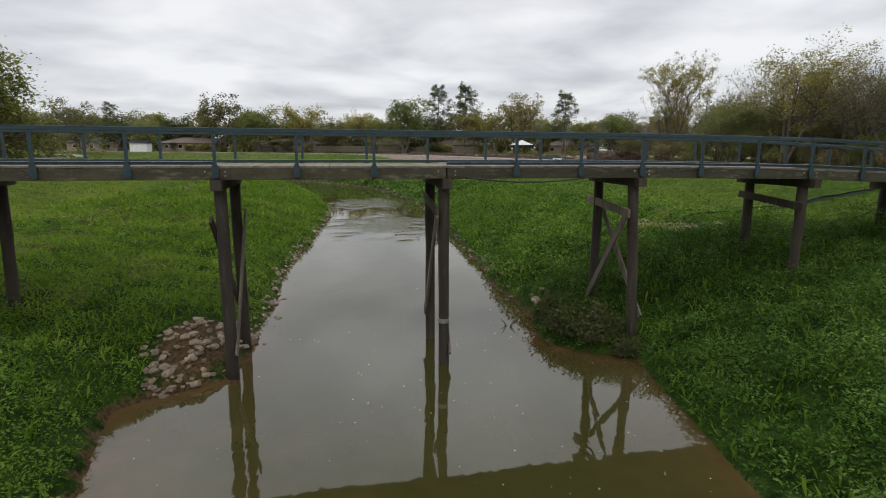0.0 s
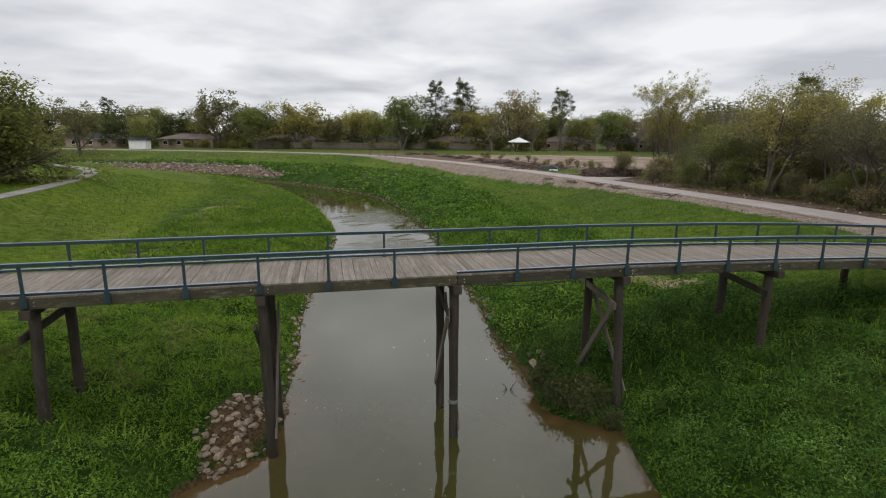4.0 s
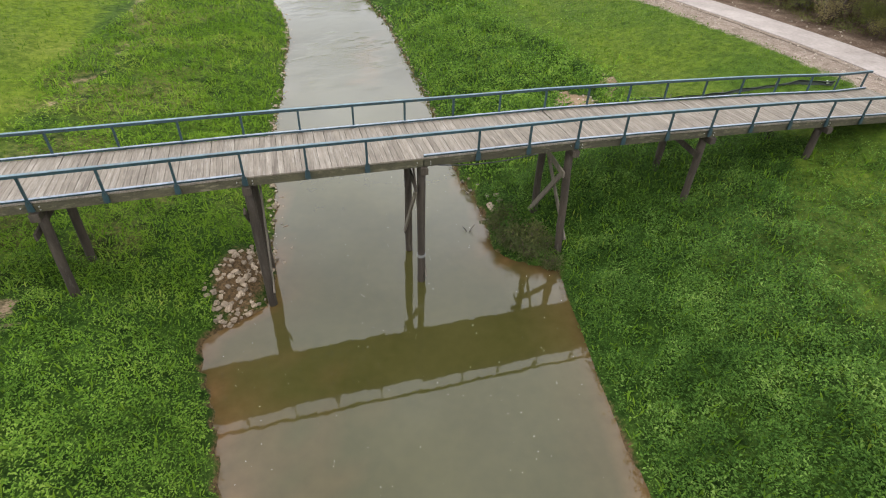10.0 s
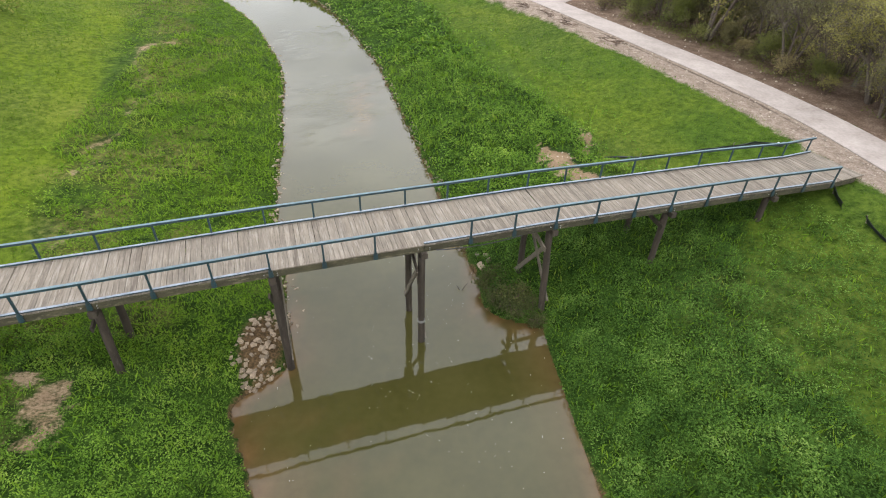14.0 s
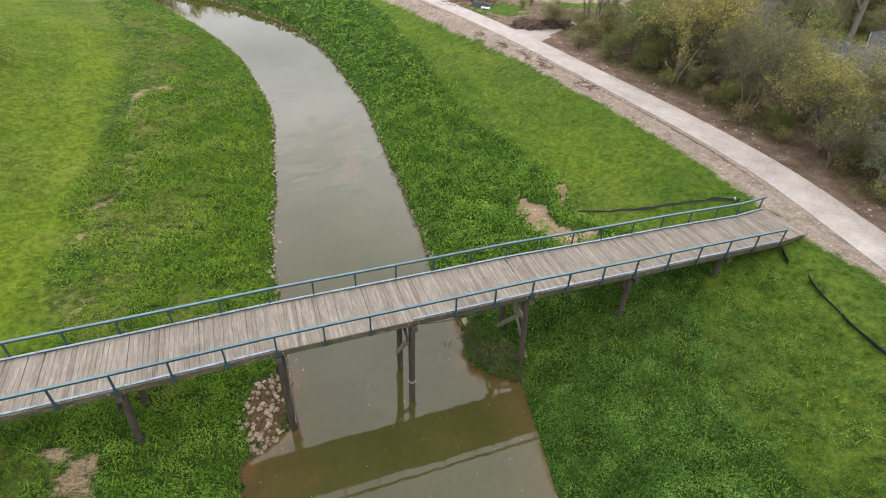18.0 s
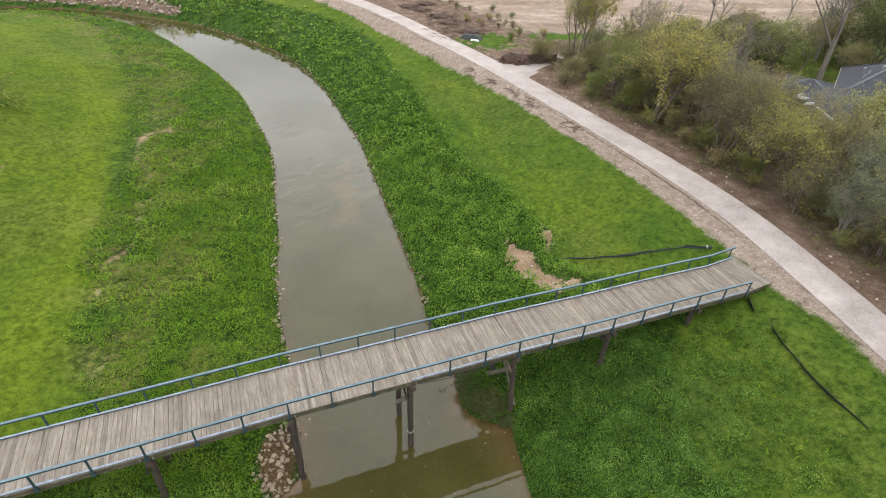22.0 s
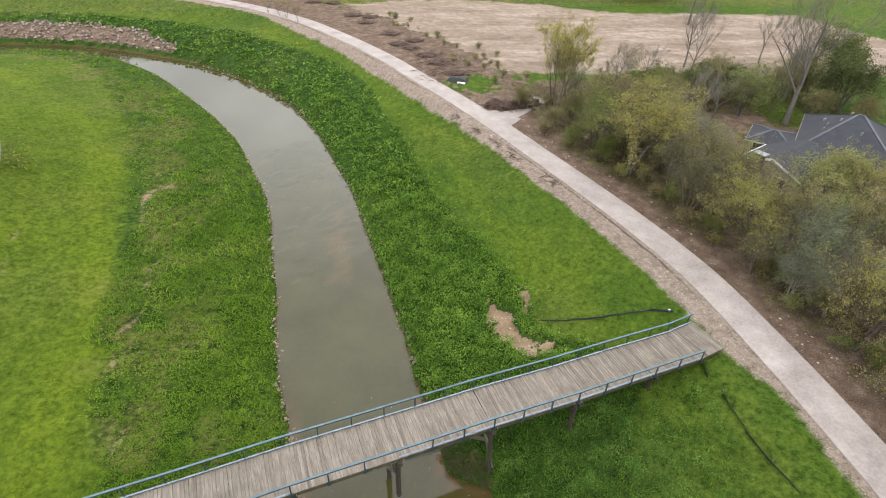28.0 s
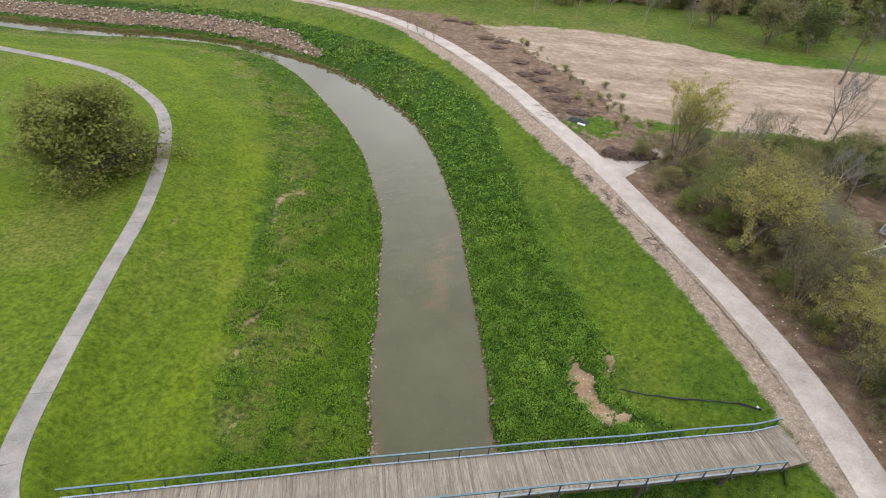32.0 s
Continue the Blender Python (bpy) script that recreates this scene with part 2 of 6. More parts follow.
    p.inputs["Roughness"].default_value, p.inputs["Specular IOR Level"].default_value = 0.9, 0.08
    bump(nt, p, mth(nt, "ADD", mth(nt, "MULTIPLY", n3, 0.7), mth(nt, "ADD", mth(nt, "MULTIPLY", n4, 0.25), tuft)), 0.9, 0.16)
    return m


def water_material():
    m, nt, p = material("murky_water")
    pos = world_pos(nt)
    n1, n2 = noise_of(nt, pos, 0.22, 4), noise_of(nt, pos, 2.5, 4)
    deep = nd(nt, "VertexColor")
    deep.layer_name = "depth"
    chan = nt.nodes.new("ShaderNodeSeparateColor")
    nt.links.new(deep.outputs[0], chan.inputs[0])
    shoal = chan.outputs[0]
    c = ramp(nt, mth(nt, "ADD", mth(nt, "MULTIPLY", n1, 0.75), mth(nt, "MULTIPLY", n2, 0.25)), (0.35, (0.0345, 0.032, 0.0085)), (0.65, (0.05, 0.0458, 0.0145)))
    c = mixc(nt, shoal, c, mixc(nt, n2, (0.07, 0.038, 0.013), (0.13, 0.08, 0.035)))
    nt.links.new(c, p.inputs["Base Color"])
    p.inputs["Roughness"].default_value, p.inputs["IOR"].default_value = 0.03, 1.45
    rip = nd(nt, "TexNoise", Scale=1.3, Detail=3.0, Roughness=0.5)
    mp = nd(nt, "Mapping", Scale=(1.0, 0.45, 1.0))
    nt.links.new(pos, mp.inputs[0])
    nt.links.new(mp.outputs[0], rip.inputs["Vector"])
    chop = noise_of(nt, mp.outputs[0], 4.5, 4, 0.6)
    bump(nt, p, mth(nt, "ADD", mth(nt, "MULTIPLY", rip.outputs["Fac"], 0.07), mth(nt, "MULTIPLY", mth(nt, "MULTIPLY", chop, chan.outputs[1]), 0.5)), 1.0, 0.12)
    return m


def plank_material():
    m, nt, p = material("weathered_plank")
    tc = nt.nodes.new("ShaderNodeTexCoord").outputs["Object"]
    mp = nd(nt, "Mapping", Scale=(14.0, 1.1, 14.0))
    nt.links.new(tc, mp.inputs[0])
    rnd = nt.nodes.new("ShaderNodeObjectInfo").outputs["Random"]
    off = nt.nodes.new("ShaderNodeVectorMath")
    off.operation = "ADD"
    cmb = nt.nodes.new("ShaderNodeCombineXYZ")
    nt.links.new(mth(nt, "MULTIPLY", rnd, 90.0), cmb.inputs[0])
    nt.links.new(mp.outputs[0], off.inputs[0])
    nt.links.new(cmb.outputs[0], off.inputs[1])
    grain, blot = noise_of(nt, off.outputs[0], 1.6, 6, 0.65), noise_of(nt, off.outputs[0], 0.28, 3)
    base = ramp(nt, mth(nt, "ADD", mth(nt, "MULTIPLY", grain, 0.62), mth(nt, "MULTIPLY", blot, 0.38)), (0.3, (0.085, 0.069, 0.055)), (0.5, (0.165, 0.142, 0.116)), (0.7, (0.265, 0.232, 0.197)))
    tone = ramp(nt, rnd, (0.0, (0.68, 0.64, 0.6)), (0.12, (0.88, 0.85, 0.81)), (0.5, (0.98, 0.96, 0.93)), (0.85, (1.05, 1.02, 0.97)), (1.0, (1.16, 1.14, 1.11)))
    wpos = world_pos(nt)
    stain, chalk = noise_of(nt, wpos, 0.8, 5, 0.65), noise_of(nt, off.outputs[0], 0.9, 6, 0.7)
    base = mixc(nt, mth(nt, "MULTIPLY", mth(nt, "SUBTRACT", chalk, 0.53), 7.0, True), base, (0.26, 0.235, 0.205))
    base = mixc(nt, mth(nt, "MULTIPLY", mth(nt, "SUBTRACT", stain, 0.5), 3.2, True), base, mixc(nt, 0.55, base, (0.07, 0.055, 0.042)))
    nt.links.new(mixc(nt, 1.0, base, tone, "MULTIPLY"), p.inputs["Base Color"])
    p.inputs["Roughness"].default_value = 0.85
    bump(nt, p, grain, 0.7, 0.006)
    return m


M_GROUND, M_WATER, M_PLANK = ground_material(), water_material(), plank_material()
M_TIMBER = rough_material("old_timber", (0.015, 0.0105, 0.007), (0.06, 0.045, 0.031), 2.0, 22.0, 0.85, relief=0.01, stretch=(3, 3, 0.5), worn=(0.058, 0.047, 0.036))
M_TIMBER_GREY = rough_material("grey_timber", (0.06, 0.05, 0.037), (0.19, 0.16, 0.122), 2.0, 22.0, 0.85, relief=0.008, stretch=(3, 3, 0.6))
M_FASCIA = rough_material("mossy_fascia", (0.013, 0.012, 0.006), (0.078, 0.068, 0.036), 1.4, 18.0, 0.85, relief=0.008, stretch=(0.5, 3, 3), worn=(0.115, 0.102, 0.062))
# blue paint: posts and webs darkened as if shaded, top plates paler as lit
M_BLUE = rough_material("worn_shaded_blue_paint", (0.008, 0.024, 0.03), (0.025, 0.055, 0.066), 4.0, 60.0, 0.5, 0.0, 0.001, spread=0.2, worn=(0.022, 0.02, 0.016))
M_BLUE_TOP = rough_material("chalky_lit_blue_paint", (0.036, 0.078, 0.096), (0.12, 0.182, 0.21), 3.0, 50.0, 0.5, 0.0, 0.001, spread=0.2, worn=(0.075, 0.085, 0.085))
# this pale colour stands for the sky reflected on the low rail
M_BLUE_PALE = rough_material("sky_sheen_blue_paint", (0.085, 0.12, 0.155), (0.26, 0.305, 0.355), 3.0, 50.0, 0.45, 0.0, 0.001, spread=0.2, worn=(0.08, 0.09, 0.095))
M_STEEL = rough_material("galvanised_steel", (0.25, 0.25, 0.25), (0.5, 0.5, 0.5), 8.0, 60.0, 0.45, 0.8, 0.001)
M_RUBBER = rough_material("black_cable", (0.012, 0.012, 0.012), (0.03, 0.03, 0.03), 8.0, 60.0, 0.6)
M_STONE = rough_material("limestone", (0.10, 0.074, 0.05), (0.345, 0.27, 0.19), 2.5, 24.0, 0.85, relief=0.02, spread=0.7)
M_STONE_DARK = rough_material("damp_stone", (0.075, 0.06, 0.045), (0.22, 0.18, 0.14), 2.5, 24.0, 0.75, relief=0.02, spread=0.8)
M_STONES = rough_material("loose_stones", (0.2, 0.16, 0.12), (0.46, 0.39, 0.32), 1.5, 24.0, 0.85, per="island", spread=0.8)
M_RUBBLE = rough_material("brown_rubble", (0.095, 0.07, 0.052), (0.37, 0.3, 0.24), 1.5, 24.0, 0.9, per="island", spread=0.9)
M_TRAIL = rough_material("pale_concrete", (0.20, 0.168, 0.15), (0.385, 0.335, 0.305), 0.5, 5.0, 0.9, relief=0.006, spread=0.08)
M_SLAB = rough_material("grey_concrete", (0.115, 0.104, 0.096), (0.255, 0.236, 0.22), 0.6, 9.0, 0.9, relief=0.006, spread=0.18)
M_BARK = rough_material("bark", (0.045, 0.036, 0.028), (0.15, 0.12, 0.096), 3.0, 20.0, 0.9, relief=0.02, stretch=(2, 2, 0.5))
M_BARK_PALE = rough_material("pale_bark", (0.085, 0.075, 0.064), (0.215, 0.188, 0.16), 3.0, 20.0, 0.9, relief=0.02, stretch=(2, 2, 0.5))
M_BRUSH = rough_material("dead_brush", (0.04, 0.026, 0.018), (0.16, 0.11, 0.08), 2.0, 20.0, 0.9, per="island", spread=0.8)
M_FABRIC = rough_material("black_fabric", (0.006, 0.009, 0.007), (0.02, 0.03, 0.022), 3.0, 30.0, 0.7)
M_ROOF = rough_material("charcoal_shingle", (0.013, 0.014, 0.018), (0.034, 0.036, 0.043), 1.0, 14.0, 0.85, relief=0.01)
M_RIDGE = rough_material("worn_shingle_cap", (0.05, 0.052, 0.06), (0.11, 0.115, 0.125), 1.0, 14.0, 0.85, relief=0.01)
M_ROOF_BROWN = rough_material("brown_shingle", (0.07, 0.05, 0.045), (0.15, 0.115, 0.1), 1.0, 14.0, 0.85)
M_BRICK = rough_material("pale_brick", (0.22, 0.15, 0.115), (0.38, 0.29, 0.235), 2.0, 14.0, 0.9)
M_SIDING = rough_material("pale_siding", (0.25, 0.225, 0.185), (0.42, 0.385, 0.33), 1.2, 14.0, 0.8, stretch=(1, 1, 6))
M_CHIMNEY = rough_material("chimney_cladding", (0.035, 0.032, 0.03), (0.085, 0.076, 0.07), 1.5, 18.0, 0.85)
M_WHITE = rough_material("white_paint", (0.62, 0.62, 0.6), (0.8, 0.8, 0.78), 2.0, 20.0, 0.6, spread=0.1)
M_GLASS_DARK = rough_material("dark_window_glass", (0.01, 0.012, 0.014), (0.03, 0.035, 0.04), 1.0, 4.0, 0.08)
M_WEED = leaf_material("weed_leaves", ((0.0, (0.013, 0.033, 0.006)), (0.4, (0.05, 0.107, 0.017)), (0.75, (0.104, 0.19, 0.032)), (1.0, (0.2, 0.295, 0.068))), patch=0.8)
M_WEED_LIGHT = leaf_material("bank_weed_leaves", ((0.0, (0.027, 0.063, 0.007)), (0.4, (0.076, 0.15, 0.017)), (0.75, (0.145, 0.245, 0.031)), (1.0, (0.235, 0.33, 0.058))), patch=0.6)
M_LAWN = leaf_material("lawn_blades", ((0.0, (0.028, 0.076, 0.004)), (0.45, (0.061, 0.126, 0.005)), (0.8, (0.104, 0.166, 0.008)), (1.0, (0.155, 0.19, 0.026))), patch=0.1)
M_GRASS = leaf_material("bank_grass_blades", ((0.0, (0.056, 0.113, 0.008)), (0.4, (0.104, 0.19, 0.013)), (0.75, (0.152, 0.248, 0.021)), (1.0, (0.25, 0.29, 0.055))), patch=0.3)
M_UNDER = leaf_material("undergrowth_leaves", ((0.0, (0.075, 0.066, 0.028)), (0.45, (0.13, 0.125, 0.042)), (0.8, (0.15, 0.175, 0.05)), (1.0, (0.23, 0.21, 0.10))), patch=0.35)
M_MULCH = rough_material("dark_mulch", (0.022, 0.013, 0.009), (0.085, 0.052, 0.038), 2.0, 20.0, 0.95, per="island", spread=0.8)
M_LEAF_FRESH = leaf_material("fresh_leaves", ((0.0, (0.115, 0.138, 0.042)), (0.5, (0.178, 0.206, 0.062)), (1.0, (0.255, 0.28, 0.095))), patch=0.4, through=0.48, tree=True)
M_LEAF_BUD = leaf_material("spring_buds", ((0.0, (0.168, 0.162, 0.05)), (0.5, (0.255, 0.244, 0.074)), (1.0, (0.345, 0.325, 0.112))), patch=0.4, through=0.48, tree=True)
M_LEAF_SPRING = leaf_material("young_leaves", ((0.0, (0.165, 0.182, 0.065)), (0.5, (0.25, 0.268, 0.095)), (1.0, (0.35, 0.36, 0.14))), patch=0.4, through=0.48, tree=True)
M_LEAF_DARK = leaf_material("evergreen_leaves", ((0.0, (0.062, 0.074, 0.028)), (0.5, (0.10, 0.118, 0.042)), (1.0, (0.155, 0.17, 0.064))), patch=0.4, through=0.48, tree=True)
M_LEAF_MEADOW = leaf_material("meadow_tree_leaves", ((0.0, (0.085, 0.108, 0.03)), (0.5, (0.145, 0.168, 0.044)), (1.0, (0.225, 0.235, 0.066))), patch=0.3, through=0.48, tree=True)
M_LEAF_PALE = leaf_material("pale_grey_green_leaves", ((0.0, (0.14, 0.15, 0.085)), (0.5, (0.21, 0.22, 0.13)), (1.0, (0.30, 0.31, 0.19))), patch=0.4, through=0.48, tree=True)
M_LEAF_OLIVE = leaf_material("olive_leaves", ((0.0, (0.145, 0.13, 0.064)), (0.5, (0.21, 0.188, 0.09)), (1.0, (0.29, 0.262, 0.128))), patch=0.4, through=0.48, tree=True)

# ---- building helpers ----
class Geo:
    """Collects the faces of one mesh."""

    def __init__(self):
        self.v, self.f = [], []

    def add(self, verts, faces):
        n = len(self.v)
        self.v += [tuple(p) for p in verts]
        self.f += [tuple(i + n for i in q) for q in faces]
        return self

    def box(self, a, b, m=None, bevel=0.0):
        """A box from corner a to corner b, its long edges chamfered along y if bevel is given, moved by the matrix m."""
        (x0, y0, z0), (x1, y1, z1) = a, b
        if bevel:
            ring = [(x0 + bevel, z0), (x1 - bevel, z0), (x1, z0 + bevel), (x1, z1 - bevel), (x1 - bevel, z1), (x0 + bevel, z1), (x0, z1 - bevel), (x0, z0 + bevel)]
            vs = [Vector((x, y, z)) for y in (y0, y1) for x, z in ring]
            fs = [tuple(range(8)), tuple(range(15, 7, -1))] + [(i, i + 8, (i + 1) % 8 + 8, (i + 1) % 8) for i in range(8)]
        else:
            vs = [Vector((x, y, z)) for z in (z0, z1) for x, y in ((x0, y0), (x1, y0), (x1, y1), (x0, y1))]
            fs = [(3, 2, 1, 0), (4, 5, 6, 7), (0, 1, 5, 4), (1, 2, 6, 5), (2, 3, 7, 6), (3, 0, 4, 7)]
        return self.add([m @ p for p in vs] if m else vs, fs)

    def beam(self, a, b, w, h, bevel=0.008):
        """A squared bar from a to b, w wide and h high."""
        a, b = Vector(a), Vector(b)
        q = (b - a).to_track_quat("Y", "Z").to_matrix().to_4x4()
        return self.box((-w / 2, 0, -h / 2), (w / 2, (b - a).length, h / 2), Matrix.Translation(a) @ q, min(bevel, w / 4, h / 4))

    def tube(self, pts, radii, sides=8, cap=True):
        """A round bar through the points."""
        pts = [Vector(p) for p in pts]
        rings = []
        for i, p in enumerate(pts):
            d = (pts[min(i + 1, len(pts) - 1)] - pts[max(i - 1, 0)]).normalized()
            s = d.cross(Vector((0.3, 0.9, 0.31))).normalized()
            t = d.cross(s)
            rings += [p + (s * math.cos(k * math.tau / sides) + t * math.sin(k * math.tau / sides)) * radii[i] for k in range(sides)]
        fs = [(i * sides + k, i * sides + (k + 1) % sides, (i + 1) * sides + (k + 1) % sides, (i + 1) * sides + k) for i in range(len(pts) - 1) for k in range(sides)]
        if cap:
            fs += [tuple(range(sides))[::-1], tuple(range((len(pts) - 1) * sides, len(pts) * sides))]
        return self.add(rings, fs)

    def mesh(self, name, mat, smooth=False):
        me = bpy.data.meshes.new(name)
        me.from_pydata(self.v, [], self.f)
        me.materials.append(mat)
        if smooth:
            me.shade_smooth()
        return me


def fast_mesh(name, verts, quads, tris, mat):
    """A mesh from arrays of places, four-sided and three-sided faces."""
    me = bpy.data.meshes.new(name)
    loops = np.concatenate([quads.ravel(), tris.ravel()]).astype(np.int32)
    starts = np.concatenate([np.arange(len(quads)) * 4, len(quads) * 4 + np.arange(len(tris)) * 3]).astype(np.int32)
    me.vertices.add(len(verts))
    me.vertices.foreach_set("co", verts.astype(np.float32).ravel())
    me.loops.add(len(loops))
    me.loops.foreach_set("vertex_index", loops)
    me.polygons.add(len(starts))
    me.polygons.foreach_set("loop_start", starts)
    me.update(calc_edges=True)
    me.validate()
    me.materials.append(mat)
    return me


def part(name, geo, mat, parent, label="", smooth=False, m=None):
    """One mesh object, from a Geo or a ready mesh, under a thing or a part."""
    ob = new(name, geo if isinstance(geo, bpy.types.Mesh) else geo.mesh(name, mat, smooth))
    ob.parent = parent
    if m:
        ob.matrix_basis = m
    return tagged(ob, label)


def thing(name, label, category, at=None, group="", kind=""):
    ob = tagged(new(name), label, category, group, kind)
    if at:
        ob.matrix_basis = at
    return ob


def value_noise(x, y, size, seed):
    """Smooth noise from 0 to 1 over the plane, for arrays."""
    r = np.random.RandomState(seed).rand(256, 256)
    u, v = x / size, y / size
    i, j = np.floor(u).astype(int), np.floor(v).astype(int)
    a, b = u - i, v - j
    a, b = a * a * (3 - 2 * a), b * b * (3 - 2 * b)
    g = lambda p, q: r[p % 256, q % 256]
    return (g(i, j) * (1 - a) + g(i + 1, j) * a) * (1 - b) + (g(i, j + 1) * (1 - a) + g(i + 1, j + 1) * a) * b


def smooth_line(pts, step=1.0):
    """Places every step metres along a smooth curve through the points."""
    p = np.array(pts, float)
    out = []
    for i in range(len(p) - 1):
        a, b, c, d = p[max(i - 1, 0)], p[i], p[i + 1], p[min(i + 2, len(p) - 1)]
        n = max(2, int(np.linalg.norm(c - b) / step))
        for k in range(n):
            t = k / n
            out.append(0.5 * (2 * b + (c - a) * t + (2 * a - 5 * b + 4 * c - d) * t * t + (3 * b - a - 3 * c + d) * t**3))
    return np.array(out + [p[-1]])


def distance(x, y, line):
    """Distance from places to a line of points, and the number of the nearest one."""
    best, near = np.full(x.shape, 1e9), np.zeros(x.shape, int)
    for i in range(len(line) - 1):
        a, d = line[i], line[i + 1] - line[i]
        t = np.clip(((x - a[0]) * d[0] + (y - a[1]) * d[1]) / (d @ d + 1e-9), 0, 1)
        q = (x - a[0] - t * d[0]) ** 2 + (y - a[1] - t * d[1]) ** 2
        w = q < best
        best[w], near[w] = q[w], i
    return np.sqrt(best), near


# ---- plan: creek, trails, zones ----
LEFT = [(-2, -80), (-3, -12), (-3.9, 2), (-5.06, 5.84), (-5.73, 8.09), (-6.32, 9.57), (-7.21, 11.56), (-7.2, 12.6), (-6.1, 13.41), (-5.34, 14.54), (-5.84, 17.02), (-6.24, 19.08), (-6.73, 22.17), (-7.72, 26.05), (-8.5, 31.34), (-8.91, 36.33), (-9.99, 42.85), (-11.05, 50.79), (-13.58, 59.15), (-18.52, 71.75), (-27.36, 86.51), (-37.32, 100.08), (-46.35, 107.32), (-56.84, 111.35), (-72.29, 111.15), (-93.97, 109.49), (-220, 114.8)]
RIGHT = [(8, -80), (7.2, -12), (6.8, 2), (6.35, 5.5), (6.15, 7.0), (6.08, 9.6), (6.02, 12.0), (5.92, 14.2), (5.95, 15.5), (5.6, 16.1), (4.9, 16.3), (3.95, 16.75), (3.4, 17.7), (3.4, 19.4), (2.95, 22.0), (2.35, 24.2), (1.83, 29.34), (0.76, 36.37), (-0.95, 46.37), (-2.35, 54.77), (-3.35, 58.21), (-6.49, 69.87), (-9.03, 76.59), (-12.14, 83.24), (-18.02, 91.52), (-29.98, 103.62), (-40.49, 109.83), (-50.0, 114.39), (-59.54, 116.66), (-74.86, 118.08), (-96.3, 116.9), (-220, 123)]
TRAIL_R = [(27.2, -90), (27.3, -20), (27.4, 5), (27.35, 14), (27.1, 21), (26.4, 29), (24.5, 37), (21.9, 45.2), (19.15, 53.2), (16.6, 60.6), (13.1, 69.6), (9.1, 78.7), (3.9, 90.5), (-3.1, 103.2), (-11.6, 115.9), (-25.0, 129.5), (-42.0, 139), (-74.65, 146.31), (-170, 162)]
TRAIL_L = [(-23.97, 10.63), (-25.96, 11.97), (-27.9, 15.5), (-29.7, 22.0), (-32.1, 32.0), (-34.6, 42.9), (-38.9, 55.2), (-44.5, 65.5), (-52.0, 73.0), (-61.7, 79.2), (-78.3, 83.5), (-100, 86), (-170, 84)]
left_line, right_line = smooth_line(LEFT), smooth_line(RIGHT)
trail_r, trail_l = smooth_line(TRAIL_R), smooth_line(TRAIL_L)
creek_loop = np.concatenate([left_line, right_line[::-1]])
FIELD = np.array([(110, 74), (64.5, 77.5), (50.8, 79.5), (35.2, 80.0), (25.4, 80.0), (20.5, 81.6), (16.5, 87.2), (11.5, 101.5), (3.9, 114.3), (-1.0, 121.4), (-4.5, 129.5), (9.5, 134.2), (28, 134.2), (44, 129.6), (54, 123.0), (64, 120.5), (78, 120.6), (102, 118)])
SCARS = [([(-18.39, 40.42), (-19.42, 38.41), (-19.05, 35.4)], 0.11), ([(-18.48, 32.39), (-18.8, 31.38), (-19.53, 30.16)], 0.18), ([(-18.03, 28.74), (-18.88, 26.69)], 0.13), ([(-16.2, 21.37), (-16.63, 19.51)], 0.13), ([(-29.86, 36.26), (-30.98, 40.67), (-31.52, 43.77)], 0.13), ([(-21.14, 52.61), (-22.76, 51.43), (-23.08, 49.75)], 0.36), ([(-23.08, 49.75), (-22.43, 46.29), (-20.07, 42.32)], 0.11)]
BARE_SPOTS = [(-13.6, 11.9, 1.0, 0.6, 28), (-12.8, 10.7, 0.75, 1.3, 29), (-12.1, 9.2, 0.7, 1.2, 31), (9.3, 28.6, 0.8, 1.7, 21), (9.6, 26.8, 0.8, 1.3, 23), (10.4, 25.2, 0.9, 1.0, 24), (11.9, 24.4, 1.3, 0.65, 26), (12.0, 30.1, 0.4, 1.0, 20), (11.6, 28.9, 0.3, 0.6, 32)]
PROFILE_L = ([0, 0.35, 1.2, 2.5, 5, 9, 14, 20, 25, 29], [0, 0.35, 0.8, 1.3, 1.9, 2.45, 2.95, 3.8, 4.9, 5.05])
PROFILE_R = ([0, 0.35, 1.5, 3, 5, 9, 14, 17.5, 20], [0, 0.4, 1.15, 1.8, 2.35, 2.8, 3.5, 4.55, 4.8])

PROFILE_NEAR = ([0, 0.35, 1.5, 3, 5, 9, 14, 17.5, 20], [0, 0.22, 0.62, 1.25, 1.95, 2.75, 3.5, 4.55, 4.8])


def edge_left(y):
    return np.interp(y, [0, 14, 18, 27, 36, 56, 74, 90], [9.0, 10.0, 10.5, 11.2, 12.3, 12.8, 10.8, 8.5])


def edge_right(y):
    return np.interp(y, [0, 8, 14, 17, 19, 20.5, 24, 26, 30, 36, 42, 55, 68, 80, 96], [8.0, 8.2, 8.4, 9.3, 11.0, 13.0, 12.8, 10.0, 9.9, 9.5, 8.5, 8.0, 8.9, 10.6, 11.4])


def inside(x, y, loop):
    c, j = np.zeros(x.shape, bool), len(loop) - 1
    for i in range(len(loop)):
        (xi, yi), (xj, yj) = loop[i], loop[j]
        if yi != yj:
            c ^= ((yi > y) != (yj > y)) & (x < (xj - xi) * (y - yi) / (yj - yi) + xi)
        j = i
    return c


